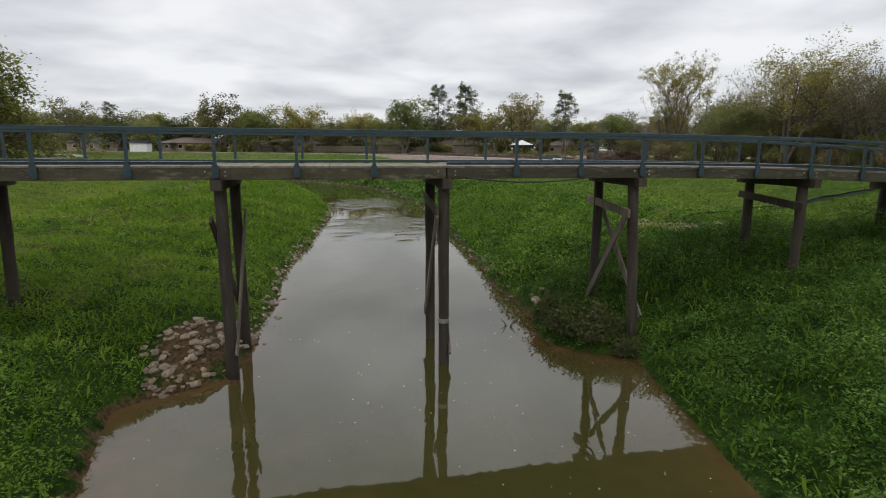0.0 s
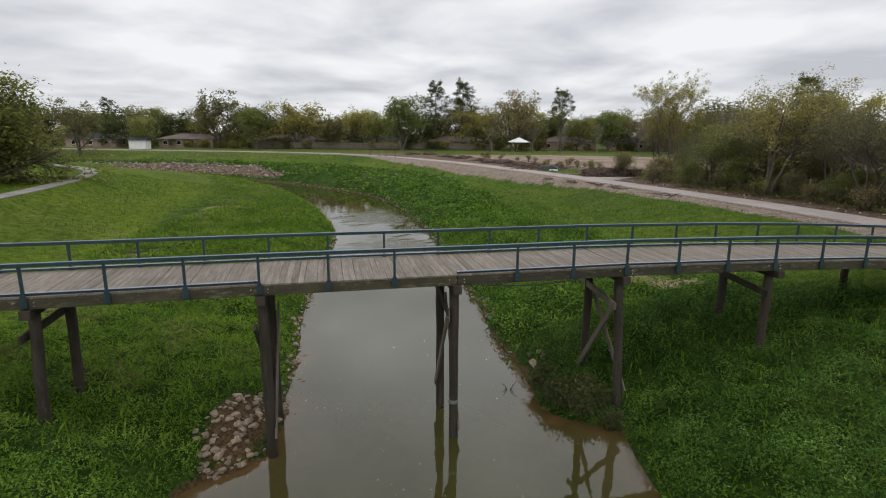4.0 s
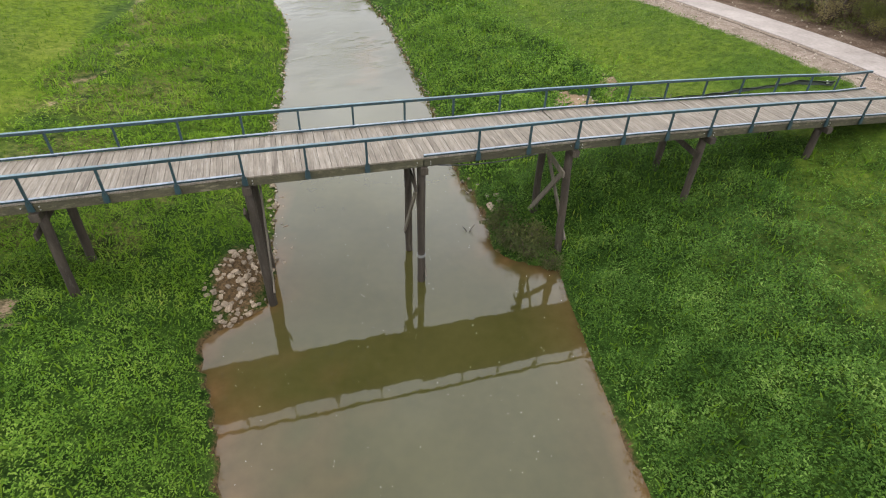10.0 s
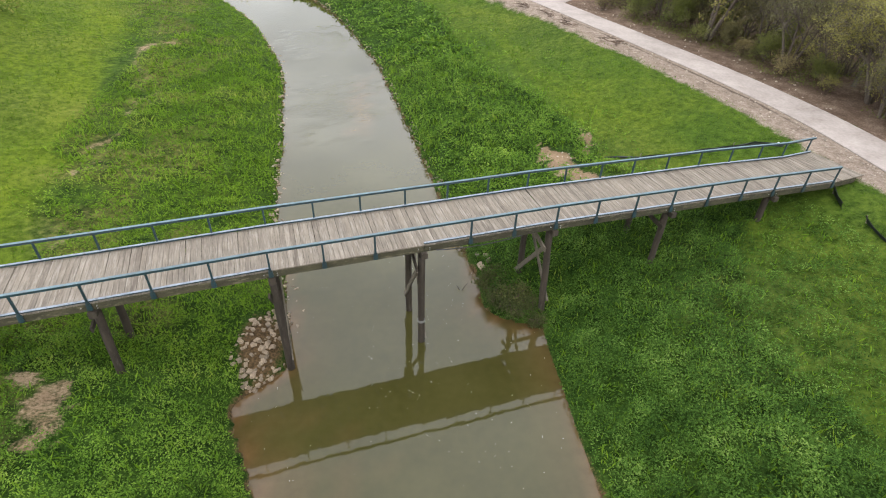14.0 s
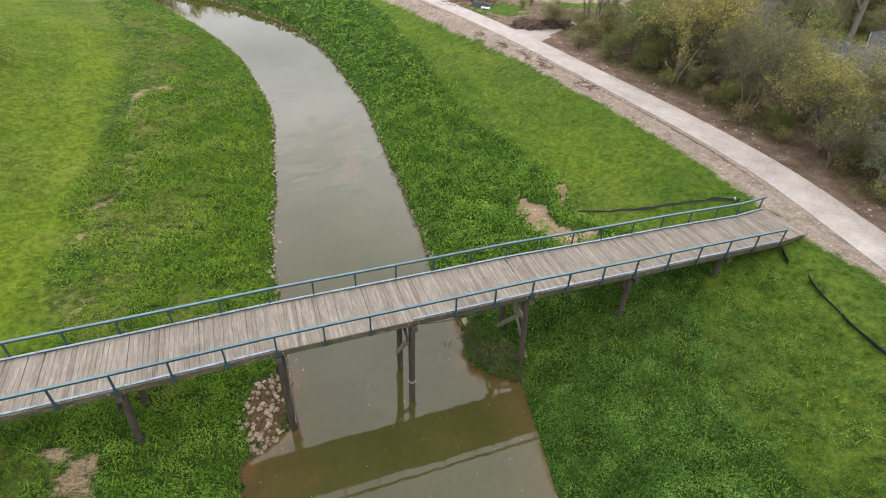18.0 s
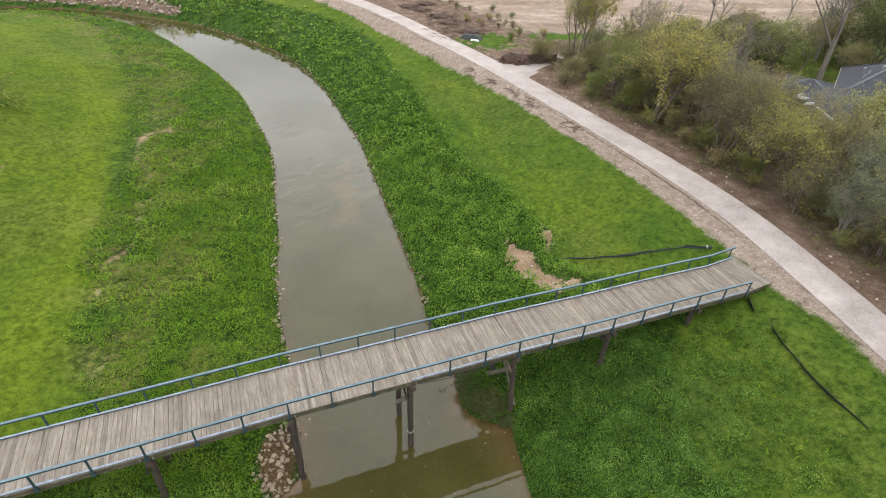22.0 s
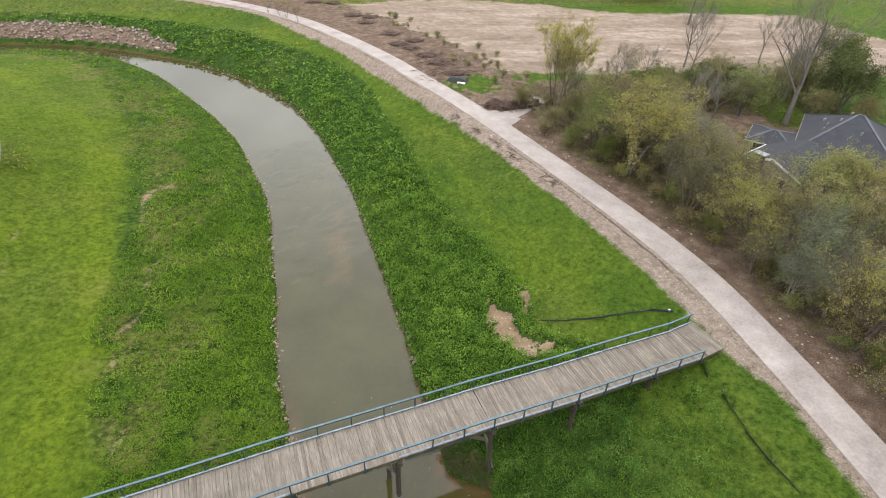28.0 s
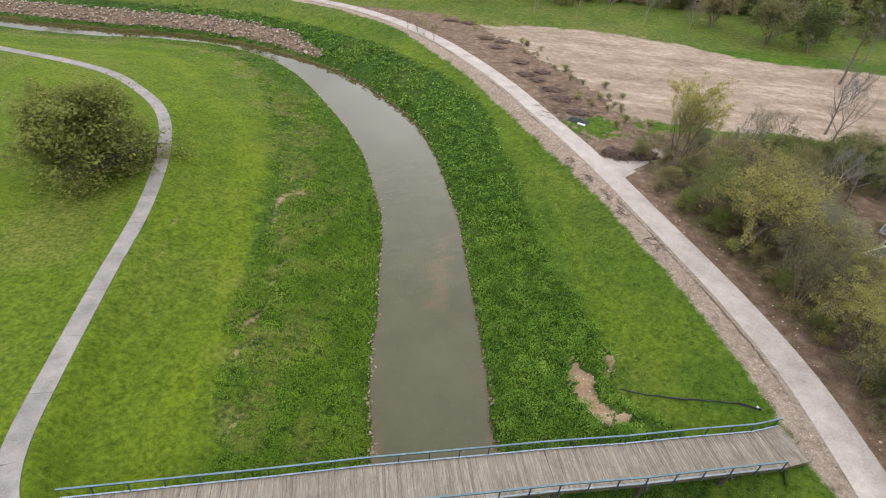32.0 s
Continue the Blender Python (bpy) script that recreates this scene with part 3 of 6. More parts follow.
def terrain(x, y):
    """Height of the ground and what is needed for its zones."""
    dl, dr = distance(x, y, left_line)[0], distance(x, y, right_line)[0]
    wet = inside(x, y, creek_loop)
    on_left = (dl < dr) & ~wet
    steep = 1 + 1.0 * np.clip((13.5 - y) / 3, 0, 1)
    low = np.clip((21 - y) / 3, 0, 1)
    zl, zr = np.interp(dl * steep, *PROFILE_L), np.interp(dr, *PROFILE_R) * (1 - low) + np.interp(dr, *PROFILE_NEAR) * low
    z = np.where(on_left, zl, zr)
    d = np.where(on_left, dl, dr)
    lumps = (value_noise(x, y, 1.3, 3) - 0.5) * np.where(d < 10, 0.36, 0.12) + (value_noise(x, y, 0.6, 4) - 0.5) * np.where(d < 10, 0.24, 0.06) + (value_noise(x, y, 5.0, 5) - 0.5) * 0.25
    z = z + lumps * np.clip(d / 2.5, 0.25, 1) * np.where(d < 22, 1, 0.35)
    z = z - np.where(on_left, 0, 0.24) * np.clip((edge_right(y) + (value_noise(x, y, 2.2, 6) - 0.5) * 1.4 - d) / 0.5, 0, 1) * np.clip((y - 26) / 4, 0, 1) * np.clip((66 - y) / 8, 0, 1) * np.clip(d / 3, 0, 1)
    z = np.where(wet, -0.16 - 0.5 * np.clip(np.minimum(dl, dr) / 2.0, 0, 1), z)
    tr, tl = distance(x, y, trail_r)[0], distance(x, y, trail_l)[0]
    z = z + (4.8 - z) * np.clip((4.0 - tr) / 2.0, 0, 1)
    z = z + (5.0 - z) * np.clip((3.0 - tl) / 1.8, 0, 1) * (y > 5)
    return z, d, on_left, wet, tr, tl


def ground_z(x, y):
    return float(terrain(np.array([float(x)]), np.array([float(y)]))[0][0])


def blot(x, y, cx, cy, rx, ry, seed):
    """A ragged patch, 1 in its middle and 0 outside."""
    r = np.hypot((x - cx) / rx, (y - cy) / ry) + (value_noise(x, y, 0.9, seed) - 0.5) * 1.1 + (value_noise(x, y, 0.38, seed + 90) - 0.5) * 0.9
    return np.clip((1.15 - r) * 2.5, 0, 1)


def zones(x, y):
    z, d, on_left, wet, tr, tl = terrain(x, y)
    wob = (value_noise(x, y, 3.0, 11) - 0.5) * 3.2 + (value_noise(x, y, 0.9, 12) - 0.5) * 1.2
    mow = np.clip((d + wob * np.where(on_left, 0.45, 0.38) - np.where(on_left, edge_left(y), edge_right(y))) / np.where(on_left, 2.0, 0.9) + 0.4, 0, 1)
    mow = np.minimum(mow, 1 - 0.75 * ~on_left * np.clip((22 - y) / 3, 0, 1) * np.clip((15.2 - x) / 2 + value_noise(x, y, 1.4, 15) - 0.4, 0.36, 1))
    mow = np.maximum(mow, 0.34 * on_left * np.clip((y - 15) / 6, 0, 1))
    k = np.clip(distance(x, y, trail_r)[1], 0, len(trail_r) - 2)
    a, dv = trail_r[k], trail_r[k + 1] - trail_r[k]
    east = ~on_left & (dv[..., 0] * (y - a[..., 1]) - dv[..., 1] * (x - a[..., 0]) < 0)
    field_d = distance(x, y, np.concatenate([FIELD, FIELD[:1]]))[0] * np.where(inside(x, y, FIELD), 1, -1)
    ragged = (value_noise(x, y, 1.7, 13) - 0.5) * 2.2 + (value_noise(x, y, 0.5, 14) - 0.5) * 1.0
    strip = np.where(~east, np.clip(3.9 - 1.7 * np.clip((22 - y) / 5, 0, 1) - tr, 0, 1), 0)
    dirt = np.clip(0.4 + (field_d + ragged) / 4, 0, 1)
    rubble = np.clip((7.5 * np.sqrt(np.clip((-31 - x) / 16, 0, 1)) + ragged * 1.3 - d) / 2.0, 0, 1) * np.clip((d - 0.6) / 0.8, 0, 1) * np.clip((-33 - x + ragged) / 2, 0, 1) * (~on_left) * (y > 100)
    for cx, cy, rx, ry, seed in BARE_SPOTS:
        dirt = np.maximum(dirt, (0.9 if cx > 0 else 0.6) * blot(x, y, cx, cy, rx, ry, seed))
    for line, w in SCARS:
        dirt = np.maximum(dirt, np.clip(0.36 + (w * (0.5 + 1.6 * value_noise(x, y, 0.8, 17)) - distance(x, y, np.array(line, float))[0]) * 0.8, 0, 0.9))
    mud = np.where(wet, 1.0, np.clip((0.14 - d) / 0.15, 0, 1))
    mud = np.maximum(mud, np.clip(0.4 + (1.0 - np.hypot((x + 6.6) / 0.95, (y - 14.9) / 2.0)) * 0.9, 0, 0.85) * on_left)
    brown = np.clip((tr - 1.2) / 0.3, 0, 1) * np.clip((4.2 + ragged - tr) / 0.8, 0, 1)
    woods = np.clip((tr - 1.3) / 0.3, 0, 1) * np.clip((78 + ragged - y) / 3, 0, 1) * np.clip((y + 60) / 4, 0, 1) * (x < 95)
    debris = np.clip((16 + ragged * 2 - tr) / 3, 0, 1) * np.clip((y - 70) / 5, 0, 1) * np.clip((140 - y) / 5, 0, 1)
    wood = np.where(east, np.maximum(np.maximum(woods, debris), np.where(y < 130, brown, 0)), 0)
    wood = np.maximum(wood, rubble * 0.8)
    wood = wood * (1 - np.clip((x - 52) / 4, 0, 1) * np.clip((y - 56) / 2, 0, 1))
    green = np.maximum(blot(x, y, 16.6, 76.0, 3.8, 4.2, 34), blot(x, y, 20.0, 99.3, 2.5, 2.0, 35))
    wood, dirt = wood * (1 - green), dirt * np.where(wood > 0.5, 0.55 * np.clip((x - 18) / 6, 0, 1), 1)
    return z, d, on_left, wet, mow * (1 - mud), dirt, mud, wood, tr, tl, strip, east


def axis(*spans):
    out = []
    for a, b, s in spans:
        out += list(np.arange(a, b, s))
    return np.array(out + [spans[-1][1]])


gx = axis((-1600, -400, 200), (-400, -120, 20), (-120, -60, 3), (-60, -30, 0.9), (-30, 26, 0.32), (26, 60, 0.9), (60, 120, 3), (120, 400, 20), (400, 1600, 200))
gy = axis((-900, -100, 100), (-100, -12, 8), (-12, 2, 1), (2, 36, 0.3), (36, 75, 0.5), (75, 145, 0.9), (145, 200, 5), (200, 500, 30), (500, 2600, 300))
GX, GY = np.meshgrid(gx, gy)
gz, gd, gleft, gwet, z_mow, z_dirt, z_mud, z_wood, g_tr, g_tl, g_strip, g_east = zones(GX, GY)
idx = np.arange(GX.size).reshape(GX.shape)
gq = np.stack([idx[:-1, :-1], idx[:-1, 1:], idx[1:, 1:], idx[1:, :-1]], -1).reshape(-1, 4)
ground_me = fast_mesh("ground", np.stack([GX, GY, gz], -1).reshape(-1, 3), gq, np.zeros((0, 3), int), M_GROUND)
zone = ground_me.color_attributes.new("zone", "FLOAT_COLOR", "POINT")
zone.data.foreach_set("color", np.stack([z_mow, z_dirt, z_mud, z_wood], -1).astype(np.float32).ravel())
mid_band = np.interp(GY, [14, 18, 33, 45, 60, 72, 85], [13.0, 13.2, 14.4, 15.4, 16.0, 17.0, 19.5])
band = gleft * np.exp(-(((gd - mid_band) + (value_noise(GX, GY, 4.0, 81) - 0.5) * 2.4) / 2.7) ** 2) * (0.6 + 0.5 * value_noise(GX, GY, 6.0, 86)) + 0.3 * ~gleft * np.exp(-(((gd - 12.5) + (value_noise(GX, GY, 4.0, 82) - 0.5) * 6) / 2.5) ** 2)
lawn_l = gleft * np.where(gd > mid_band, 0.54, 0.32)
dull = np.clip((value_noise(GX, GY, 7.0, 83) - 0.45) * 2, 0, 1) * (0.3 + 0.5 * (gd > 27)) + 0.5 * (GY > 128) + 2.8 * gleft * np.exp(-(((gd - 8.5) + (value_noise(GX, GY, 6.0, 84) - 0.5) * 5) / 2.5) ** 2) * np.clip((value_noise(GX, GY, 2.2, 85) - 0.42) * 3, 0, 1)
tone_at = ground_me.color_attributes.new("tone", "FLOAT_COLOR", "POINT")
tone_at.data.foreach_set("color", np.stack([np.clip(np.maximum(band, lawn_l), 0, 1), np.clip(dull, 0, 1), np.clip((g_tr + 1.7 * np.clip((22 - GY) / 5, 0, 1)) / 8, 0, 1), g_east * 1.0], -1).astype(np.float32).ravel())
ground_me.shade_smooth()
z_dirt = np.maximum(z_dirt, g_strip)
ground = tagged(new("ground", ground_me), "grassy creek banks with bare soil patches and mown meadow", "ground", kind="structure")

# water lies level under the banks' edge
def sample(arr, x, y):
    """Values of a ground array at places, by the ground's own grid."""
    i = np.clip(np.searchsorted(gx, x) - 1, 0, len(gx) - 2)
    j = np.clip(np.searchsorted(gy, y) - 1, 0, len(gy) - 2)
    a, b = (x - gx[i]) / (gx[i + 1] - gx[i]), (y - gy[j]) / (gy[j + 1] - gy[j])
    return (arr[j, i] * (1 - a) + arr[j, i + 1] * a) * (1 - b) + (arr[j + 1, i] * (1 - a) + arr[j + 1, i + 1] * a) * b


wx, wy = np.arange(-221, 14, 0.75), np.arange(-80, 126, 0.75)
WX, WY = np.meshgrid(wx, wy)
w_near = sample(np.where(gwet, 0.0, gd), WX, WY)
widx = np.arange(WX.size).reshape(WX.shape)
near_cell = np.minimum.reduce([w_near[:-1, :-1], w_near[:-1, 1:], w_near[1:, 1:], w_near[1:, :-1]]) < 1.0
wq = np.stack([widx[:-1, :-1], widx[:-1, 1:], widx[1:, 1:], widx[1:, :-1]], -1)[near_cell]
used, wq = np.unique(wq, return_inverse=True)
water_me = fast_mesh("water", np.stack([WX.ravel()[used], WY.ravel()[used], np.zeros(len(used))], -1), wq.reshape(-1, 4), np.zeros((0, 3), int), M_WATER)
ux, uy = WX.ravel()[used], WY.ravel()[used]
wd = np.minimum(distance(ux, uy, left_line)[0], distance(ux, uy, right_line)[0])
shallow = np.where(uy < 24, 0.8, 0.15) * np.clip(1 - wd / 0.5, 0, 1) + np.where(uy < 18, 0.26, 0.05) * np.clip(1 - wd / 2.2, 0, 1) + 0.4 * blot(ux, uy, -3.6, 44.0, 1.0, 5.0, 54) + 0.22 * blot(ux, uy, -4.5, 7.5, 2.2, 3.5, 51)
riffle = np.maximum(blot(ux, uy, -5.5, 44, 4.0, 5.0, 52), 0.7 * blot(ux, uy, -9, 62, 4.0, 5.0, 53))
dep = water_me.color_attributes.new("depth", "FLOAT_COLOR", "POINT")
dep.data.foreach_set("color", np.stack([np.clip(shallow, 0, 1), riffle, riffle * 0, riffle * 0 + 1], -1).astype(np.float32).ravel())
tagged(new("water", water_me), "still murky olive-brown creek water", "water", kind="structure")


# trails
def strip(name, line, width, thick, mat, parent, z0):
    g = Geo()
    n = len(line)
    for i, p in enumerate(line):
        d = line[min(i + 1, n - 1)] - line[max(i - 1, 0)]
        d = d / np.linalg.norm(d)
        nrm = np.array((-d[1], d[0]))
        a, b = p + nrm * width / 2, p - nrm * width / 2
        g.v += [(*a, z0 - 0.12), (*a, z0 + thick), (*b, z0 + thick), (*b, z0 - 0.12)]
    for i in range(n - 1):
        o = i * 4
        g.f += [(o + k, o + k + 1, o + k + 5, o + k + 4) for k in range(3)]
    g.f += [(0, 1, 2, 3)[::-1], tuple(4 * (n - 1) + k for k in range(4))]
    return part(name, g, mat, parent)


pavement = thing("pavement", "pale new concrete path curving along the creek", "path", kind="structure")
cut = [i for i in range(0, len(trail_r) - 1, 6)]
for i in cut:
    strip("path_section", trail_r[i : i + 7], 3.05, 0.05, M_TRAIL, pavement, 4.8)
old_path = thing("pavement_old", "grey jointed concrete footpath across the meadow", "path", kind="structure")
for i in range(0, len(trail_l) - 5, 5):
    seg = trail_l[i : i + 6].copy()
    seg[-1] = seg[-1] * 0.97 + seg[-2] * 0.03
    strip("slab", seg, 1.55, 0.05 + random.uniform(-0.008, 0.012), M_SLAB, old_path, 5.0)

# ---- the footbridge ----
STEP = 1.92
NODES = [(-12, -27.84, 8.17), (-3, -10.88, 12.33), (0, -5.27, 13.78), (4, 2.21, 15.50), (6, 5.90, 16.38), (9, 11.44, 17.60), (14, 21.20, 20.21), (15.3, 23.75, 21.2)]
DECK = ([-12, 0, 6, 9, 11, 14, 15.3], [5.66, 5.665, 5.675, 5.61, 5.46, 5.145, 5.0])


def bridge_at(s, off=0.0, up=0.0):
    """A place on the bridge: s posts along it, off metres from its south edge, up metres above the deck."""
    k = next((i for i in range(len(NODES) - 2) if s < NODES[i + 1][0]), len(NODES) - 2)
    (a, ax, ay), (b, bx, by) = NODES[k], NODES[k + 1]
    f = (s - a) / (b - a)
    d = Vector((bx - ax, by - ay)).normalized()
    return Vector((ax + (bx - ax) * f - d.y * off, ay + (by - ay) * f + d.x * off, float(np.interp(s, *DECK)) + up))


WIDTH = 2.9
bridge = thing("footbridge", "weathered timber footbridge with blue railings over the creek", "bridge")


def along(a, b, off, up0, w, h, extra=()):
    g = Geo()
    stops = sorted({a, b, *[n[0] for n in NODES if a < n[0] < b], *[k for k in DECK[0] if a < k < b], *extra})
    for p, q in zip(stops, stops[1:]):
        g.beam(bridge_at(p, off, up0), bridge_at(q, off, up0), w, h)
    return g


# edge beams and stringers
for s0 in range(-12, 15, 3):
    s0_ = max(s0, -10.6)
    s1 = min(s0 + 3, 15.3)
    for off in (0.06, WIDTH - 0.06):
        part("edge_beam", along(s0_ + 0.01, s1 - 0.01, off, -0.20, 0.09, 0.28), M_FASCIA, bridge, "dark mossy plank along the deck's edge")
    for off in (0.8, 1.425, 2.05):
        part("stringer", along(s0_ + 0.01, s1 - 0.01, off, -0.21, 0.09, 0.28), M_TIMBER, bridge)

# railings: posts with foot plates, a top rail and a low rail
RAIL_END = {0: (-8.9, 14.02), 1: (-8.9, 15.15)}
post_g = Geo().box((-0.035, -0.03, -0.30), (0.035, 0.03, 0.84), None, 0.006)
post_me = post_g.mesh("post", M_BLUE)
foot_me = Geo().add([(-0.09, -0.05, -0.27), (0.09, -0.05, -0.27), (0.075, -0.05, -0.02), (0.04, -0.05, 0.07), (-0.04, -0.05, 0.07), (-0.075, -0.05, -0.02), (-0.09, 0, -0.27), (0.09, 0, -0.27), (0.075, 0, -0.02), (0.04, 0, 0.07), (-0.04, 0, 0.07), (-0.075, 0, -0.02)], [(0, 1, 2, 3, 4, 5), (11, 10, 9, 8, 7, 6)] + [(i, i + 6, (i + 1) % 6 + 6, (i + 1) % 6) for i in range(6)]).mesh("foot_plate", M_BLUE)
bolt_me = Geo().tube([(0, -0.085, 0), (0, -0.05, 0)], [0.018, 0.018], 6).mesh("bolt", M_STEEL)
for side, off in ((0, -0.02), (1, WIDTH + 0.02)):
    a, b = RAIL_END[side]
    rail = part("railing", Geo().tube([(0, 0, -0.001), (0, 0, 0.001)], [0.001, 0.001], 3), M_BLUE, bridge, "blue painted steel railing with chalky lit top and sides coloured as shaded")
    for s0, s1 in [(a, -6), (-6, -3), (-3, 0), (0, 3), (3, 6), (6, 9), (9, 12), (12, b)]:
        part("top_rail", along(s0, s1, off, 0.90, 0.115, 0.014), M_BLUE_TOP, rail, "chalky top rail, its blue paler as if lit from above")
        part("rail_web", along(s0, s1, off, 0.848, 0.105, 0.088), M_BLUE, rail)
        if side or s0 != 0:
            part("low_rail", along(s0, s1, off + (0.05 if side == 0 else -0.05), 0.10, 0.10, 0.014), M_BLUE_PALE, rail, "low rail with the sky's pale sheen in its colour")
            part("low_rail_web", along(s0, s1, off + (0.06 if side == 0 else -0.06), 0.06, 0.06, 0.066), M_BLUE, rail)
    for s in [i for i in range(-8, 16 if side else 15) if side or i != 3]:
        p, q = bridge_at(s, off), bridge_at(s + 0.01, off)
        m = Matrix.Translation(p) @ pose(0, 0, 0, 0, 0, math.degrees(math.atan2(q.y - p.y, q.x - p.x)) + (180 if side else 0))
        part("post", post_me, M_BLUE, rail, m=m)
        part("foot_plate", foot_me, M_BLUE, rail, m=m)

# bolts on the edge beam beside each bent
for s in range(-9, 13, 3):
    for ds, du in ((-0.12, -0.14), (0.12, -0.14), (0.12, -0.24)):
        p = bridge_at(s + ds, -0.0, du)
        part("bolt", bolt_me, M_STEEL, bridge, m=Matrix.Translation(p + Vector((0, 0.03, 0))))

# bents: two piles, cap, cross braces
def pile(top, foot, r, mat=M_TIMBER):
    g = Geo()
    n = 7
    pts = [top.lerp(foot, i / (n - 1)) + Vector((random.uniform(-1, 1) * 0.012, random.uniform(-1, 1) * 0.012, 0)) for i in range(n)]
    return g.tube(pts, [r * random.uniform(0.94, 1.06) for _ in pts], 10)


for bay in range(-9, 13, 3):
    s = bay + {9: 0.12, 12: 0.17}.get(bay, 0.0)
    bent = part("bent", along(s - 0.085, s + 0.085, 0.1, -0.355, 0.1, 0.02), M_TIMBER, bridge, "pair of round timber piles with a cap beam")
    p0, p1 = bridge_at(s, -0.12, -0.47), bridge_at(s, WIDTH + 0.12, -0.47)
    part("cap_beam", Geo().beam(p0, p1, 0.26, 0.25, 0.02), M_TIMBER, bent)
    feet = []
    for off, lean in ((0.38, {6: 0.3}.get(bay, 0.02) if bay >= 0 else -0.3), (WIDTH - 0.38, 0.03 if bay >= 0 else -0.15)):
        t = bridge_at(s, off, -0.58)
        f = Vector((t.x + lean, t.y, 0))
        gz0 = min(ground_z(f.x, f.y), 1e9) - 0.35
        f = Vector((t.x + lean * (t.z - gz0) / 5, t.y + 0.02, gz0))
        part("bent_column", pile(t, f, 0.155), M_TIMBER, bent, smooth=True)
        feet.append((t, f))
    (t0, f0), (t1, f1) = feet
    d = (bridge_at(s + 0.1) - bridge_at(s)).normalized() * 0.19
    if bay in (-3, 3, 6, 9):
        k0, k1, past = {-3: (0.5, 0.62, 0.35), 6: (0.62, 0.8, 0.7)}.get(bay, (0.42, 0.62, 0.35))
        part("sash_brace", Geo().beam(t1 + Vector((0, past, -k0)) - d, t0 + Vector((0, -0.35, -k1)) - d, 0.07, 0.24), M_TIMBER_GREY if bay == 6 else M_TIMBER, bent)
    if bay in (0, 3, 6):
        h = t0.z - max(f0.z, 0.2)
        part("cross_brace", Geo().beam(t0 + Vector((0, -0.2, -0.75)) - d, f1.lerp(t1, 0.30 if bay != 6 else 0.06) + Vector((0, 0.25, 0)) - d, 0.07, 0.22), M_TIMBER_GREY if bay else M_TIMBER, bent, "grey diagonal plank brace")
        part("cross_brace", Geo().beam(t1 + Vector((0, 0.2, -0.8)) + d, f0.lerp(t0, 0.22) + Vector((0, -0.2, 0)) + d, 0.06, 0.2), M_TIMBER_GREY, bent, "grey diagonal plank brace")

# cable hanging under the deck
c0, c1 = bridge_at(3.25, -0.03, -0.3), bridge_at(5.2, -0.03, -0.3)
part("cable", Geo().tube([c0.lerp(c1, i / 12) - Vector((0, 0, 0.14 * (1 - (i / 6 - 1) ** 2))) for i in range(13)], [0.022] * 13, 6), M_RUBBER, bridge, "slack black cable", smooth=True)
# white band of old tape on one pile
tb = bridge_at(3, 0.38, 0)
tz = 1.3
tape_x = tb.x + 0.02
part("tape_band", Geo().tube([(tape_x, tb.y + 0.01, tz - 0.06), (tape_x, tb.y + 0.01, tz + 0.06)], [0.168, 0.168], 12), M_STEEL, bridge, "white band round a pile")

# ---- deck boards ----
def lie(s, off, up=0.0):
    p, q = bridge_at(s, off, up), bridge_at(s + 0.02, off, up)
    d = (q - p).normalized()
    return Matrix.Translation(p) @ Matrix.Rotation(math.atan2(d.y, d.x), 4, "Z") @ Matrix.Rotation(-math.asin(d.z), 4, "Y")


BOARD = 0.186
board_meshes = []
for k in range(6):
    w = BOARD - 0.004 - 0.002 * (k % 3)
    board_meshes.append(Geo().box((-w / 2, 0.02 - 0.01 * (k % 2), 0.0), (w / 2, WIDTH - 0.02 + 0.012 * (k % 3), 0.045), None, 0.006).mesh("deck_board", M_PLANK))
S0, S1 = -10.6, 15.3
pace = BOARD / STEP
n_boards = int((S1 - S0) / pace)
for i in range(n_boards):
    s = S0 + (i + 0.5) * pace
    m = lie(s, 0.0, -0.05 + random.uniform(-0.004, 0.006)) @ pose(0, 0, 0, 0, random.uniform(-0.8, 0.8), random.uniform(-0.25, 0.25))
    part("deck_board", board_meshes[random.randrange(6)], M_PLANK, bridge, m=m)
for s in (-0.02, 0.0, 0.02):
    part("deck_board", board_meshes[0], M_PLANK, bridge, m=lie(s, 0.0, -0.058))


# ---- plants as stuff ----
def leaves_mesh(name, base, size, heading, tilt, roll, mat, slim=0.45):
    """One pointed leaf or blade at each place: four corners, bent over."""
    n = len(base)
    h = np.stack([np.cos(heading), np.sin(heading), np.zeros(n)], -1)
    fwd = h * np.cos(tilt)[:, None] + np.array((0, 0, 1.0)) * np.sin(tilt)[:, None]
    side = np.stack([-np.sin(heading), np.cos(heading), np.zeros(n)], -1) * np.cos(roll)[:, None] + np.array((0, 0, 1.0)) * np.sin(roll)[:, None]
    L, W = size[:, None], (size * slim)[:, None]
    v = np.stack([base, base + fwd * L * 0.5 + side * W * 0.5, base + fwd * L - np.array((0, 0, 0.12)) * L, base + fwd * L * 0.5 - side * W * 0.5], 1)
    q = np.arange(n * 4).reshape(n, 4)
    return fast_mesh(name, v.reshape(-1, 3), q, np.zeros((0, 3), int), mat)


rs = np.random.RandomState(7)


def scatter(x0, x1, y0, y1, per_m2):
    n = int((x1 - x0) * (y1 - y0) * per_m2)
    return rs.uniform(x0, x1, n), rs.uniform(y0, y1, n)


def g_at(arr, x, y):
    return sample(arr.astype(float), x, y)


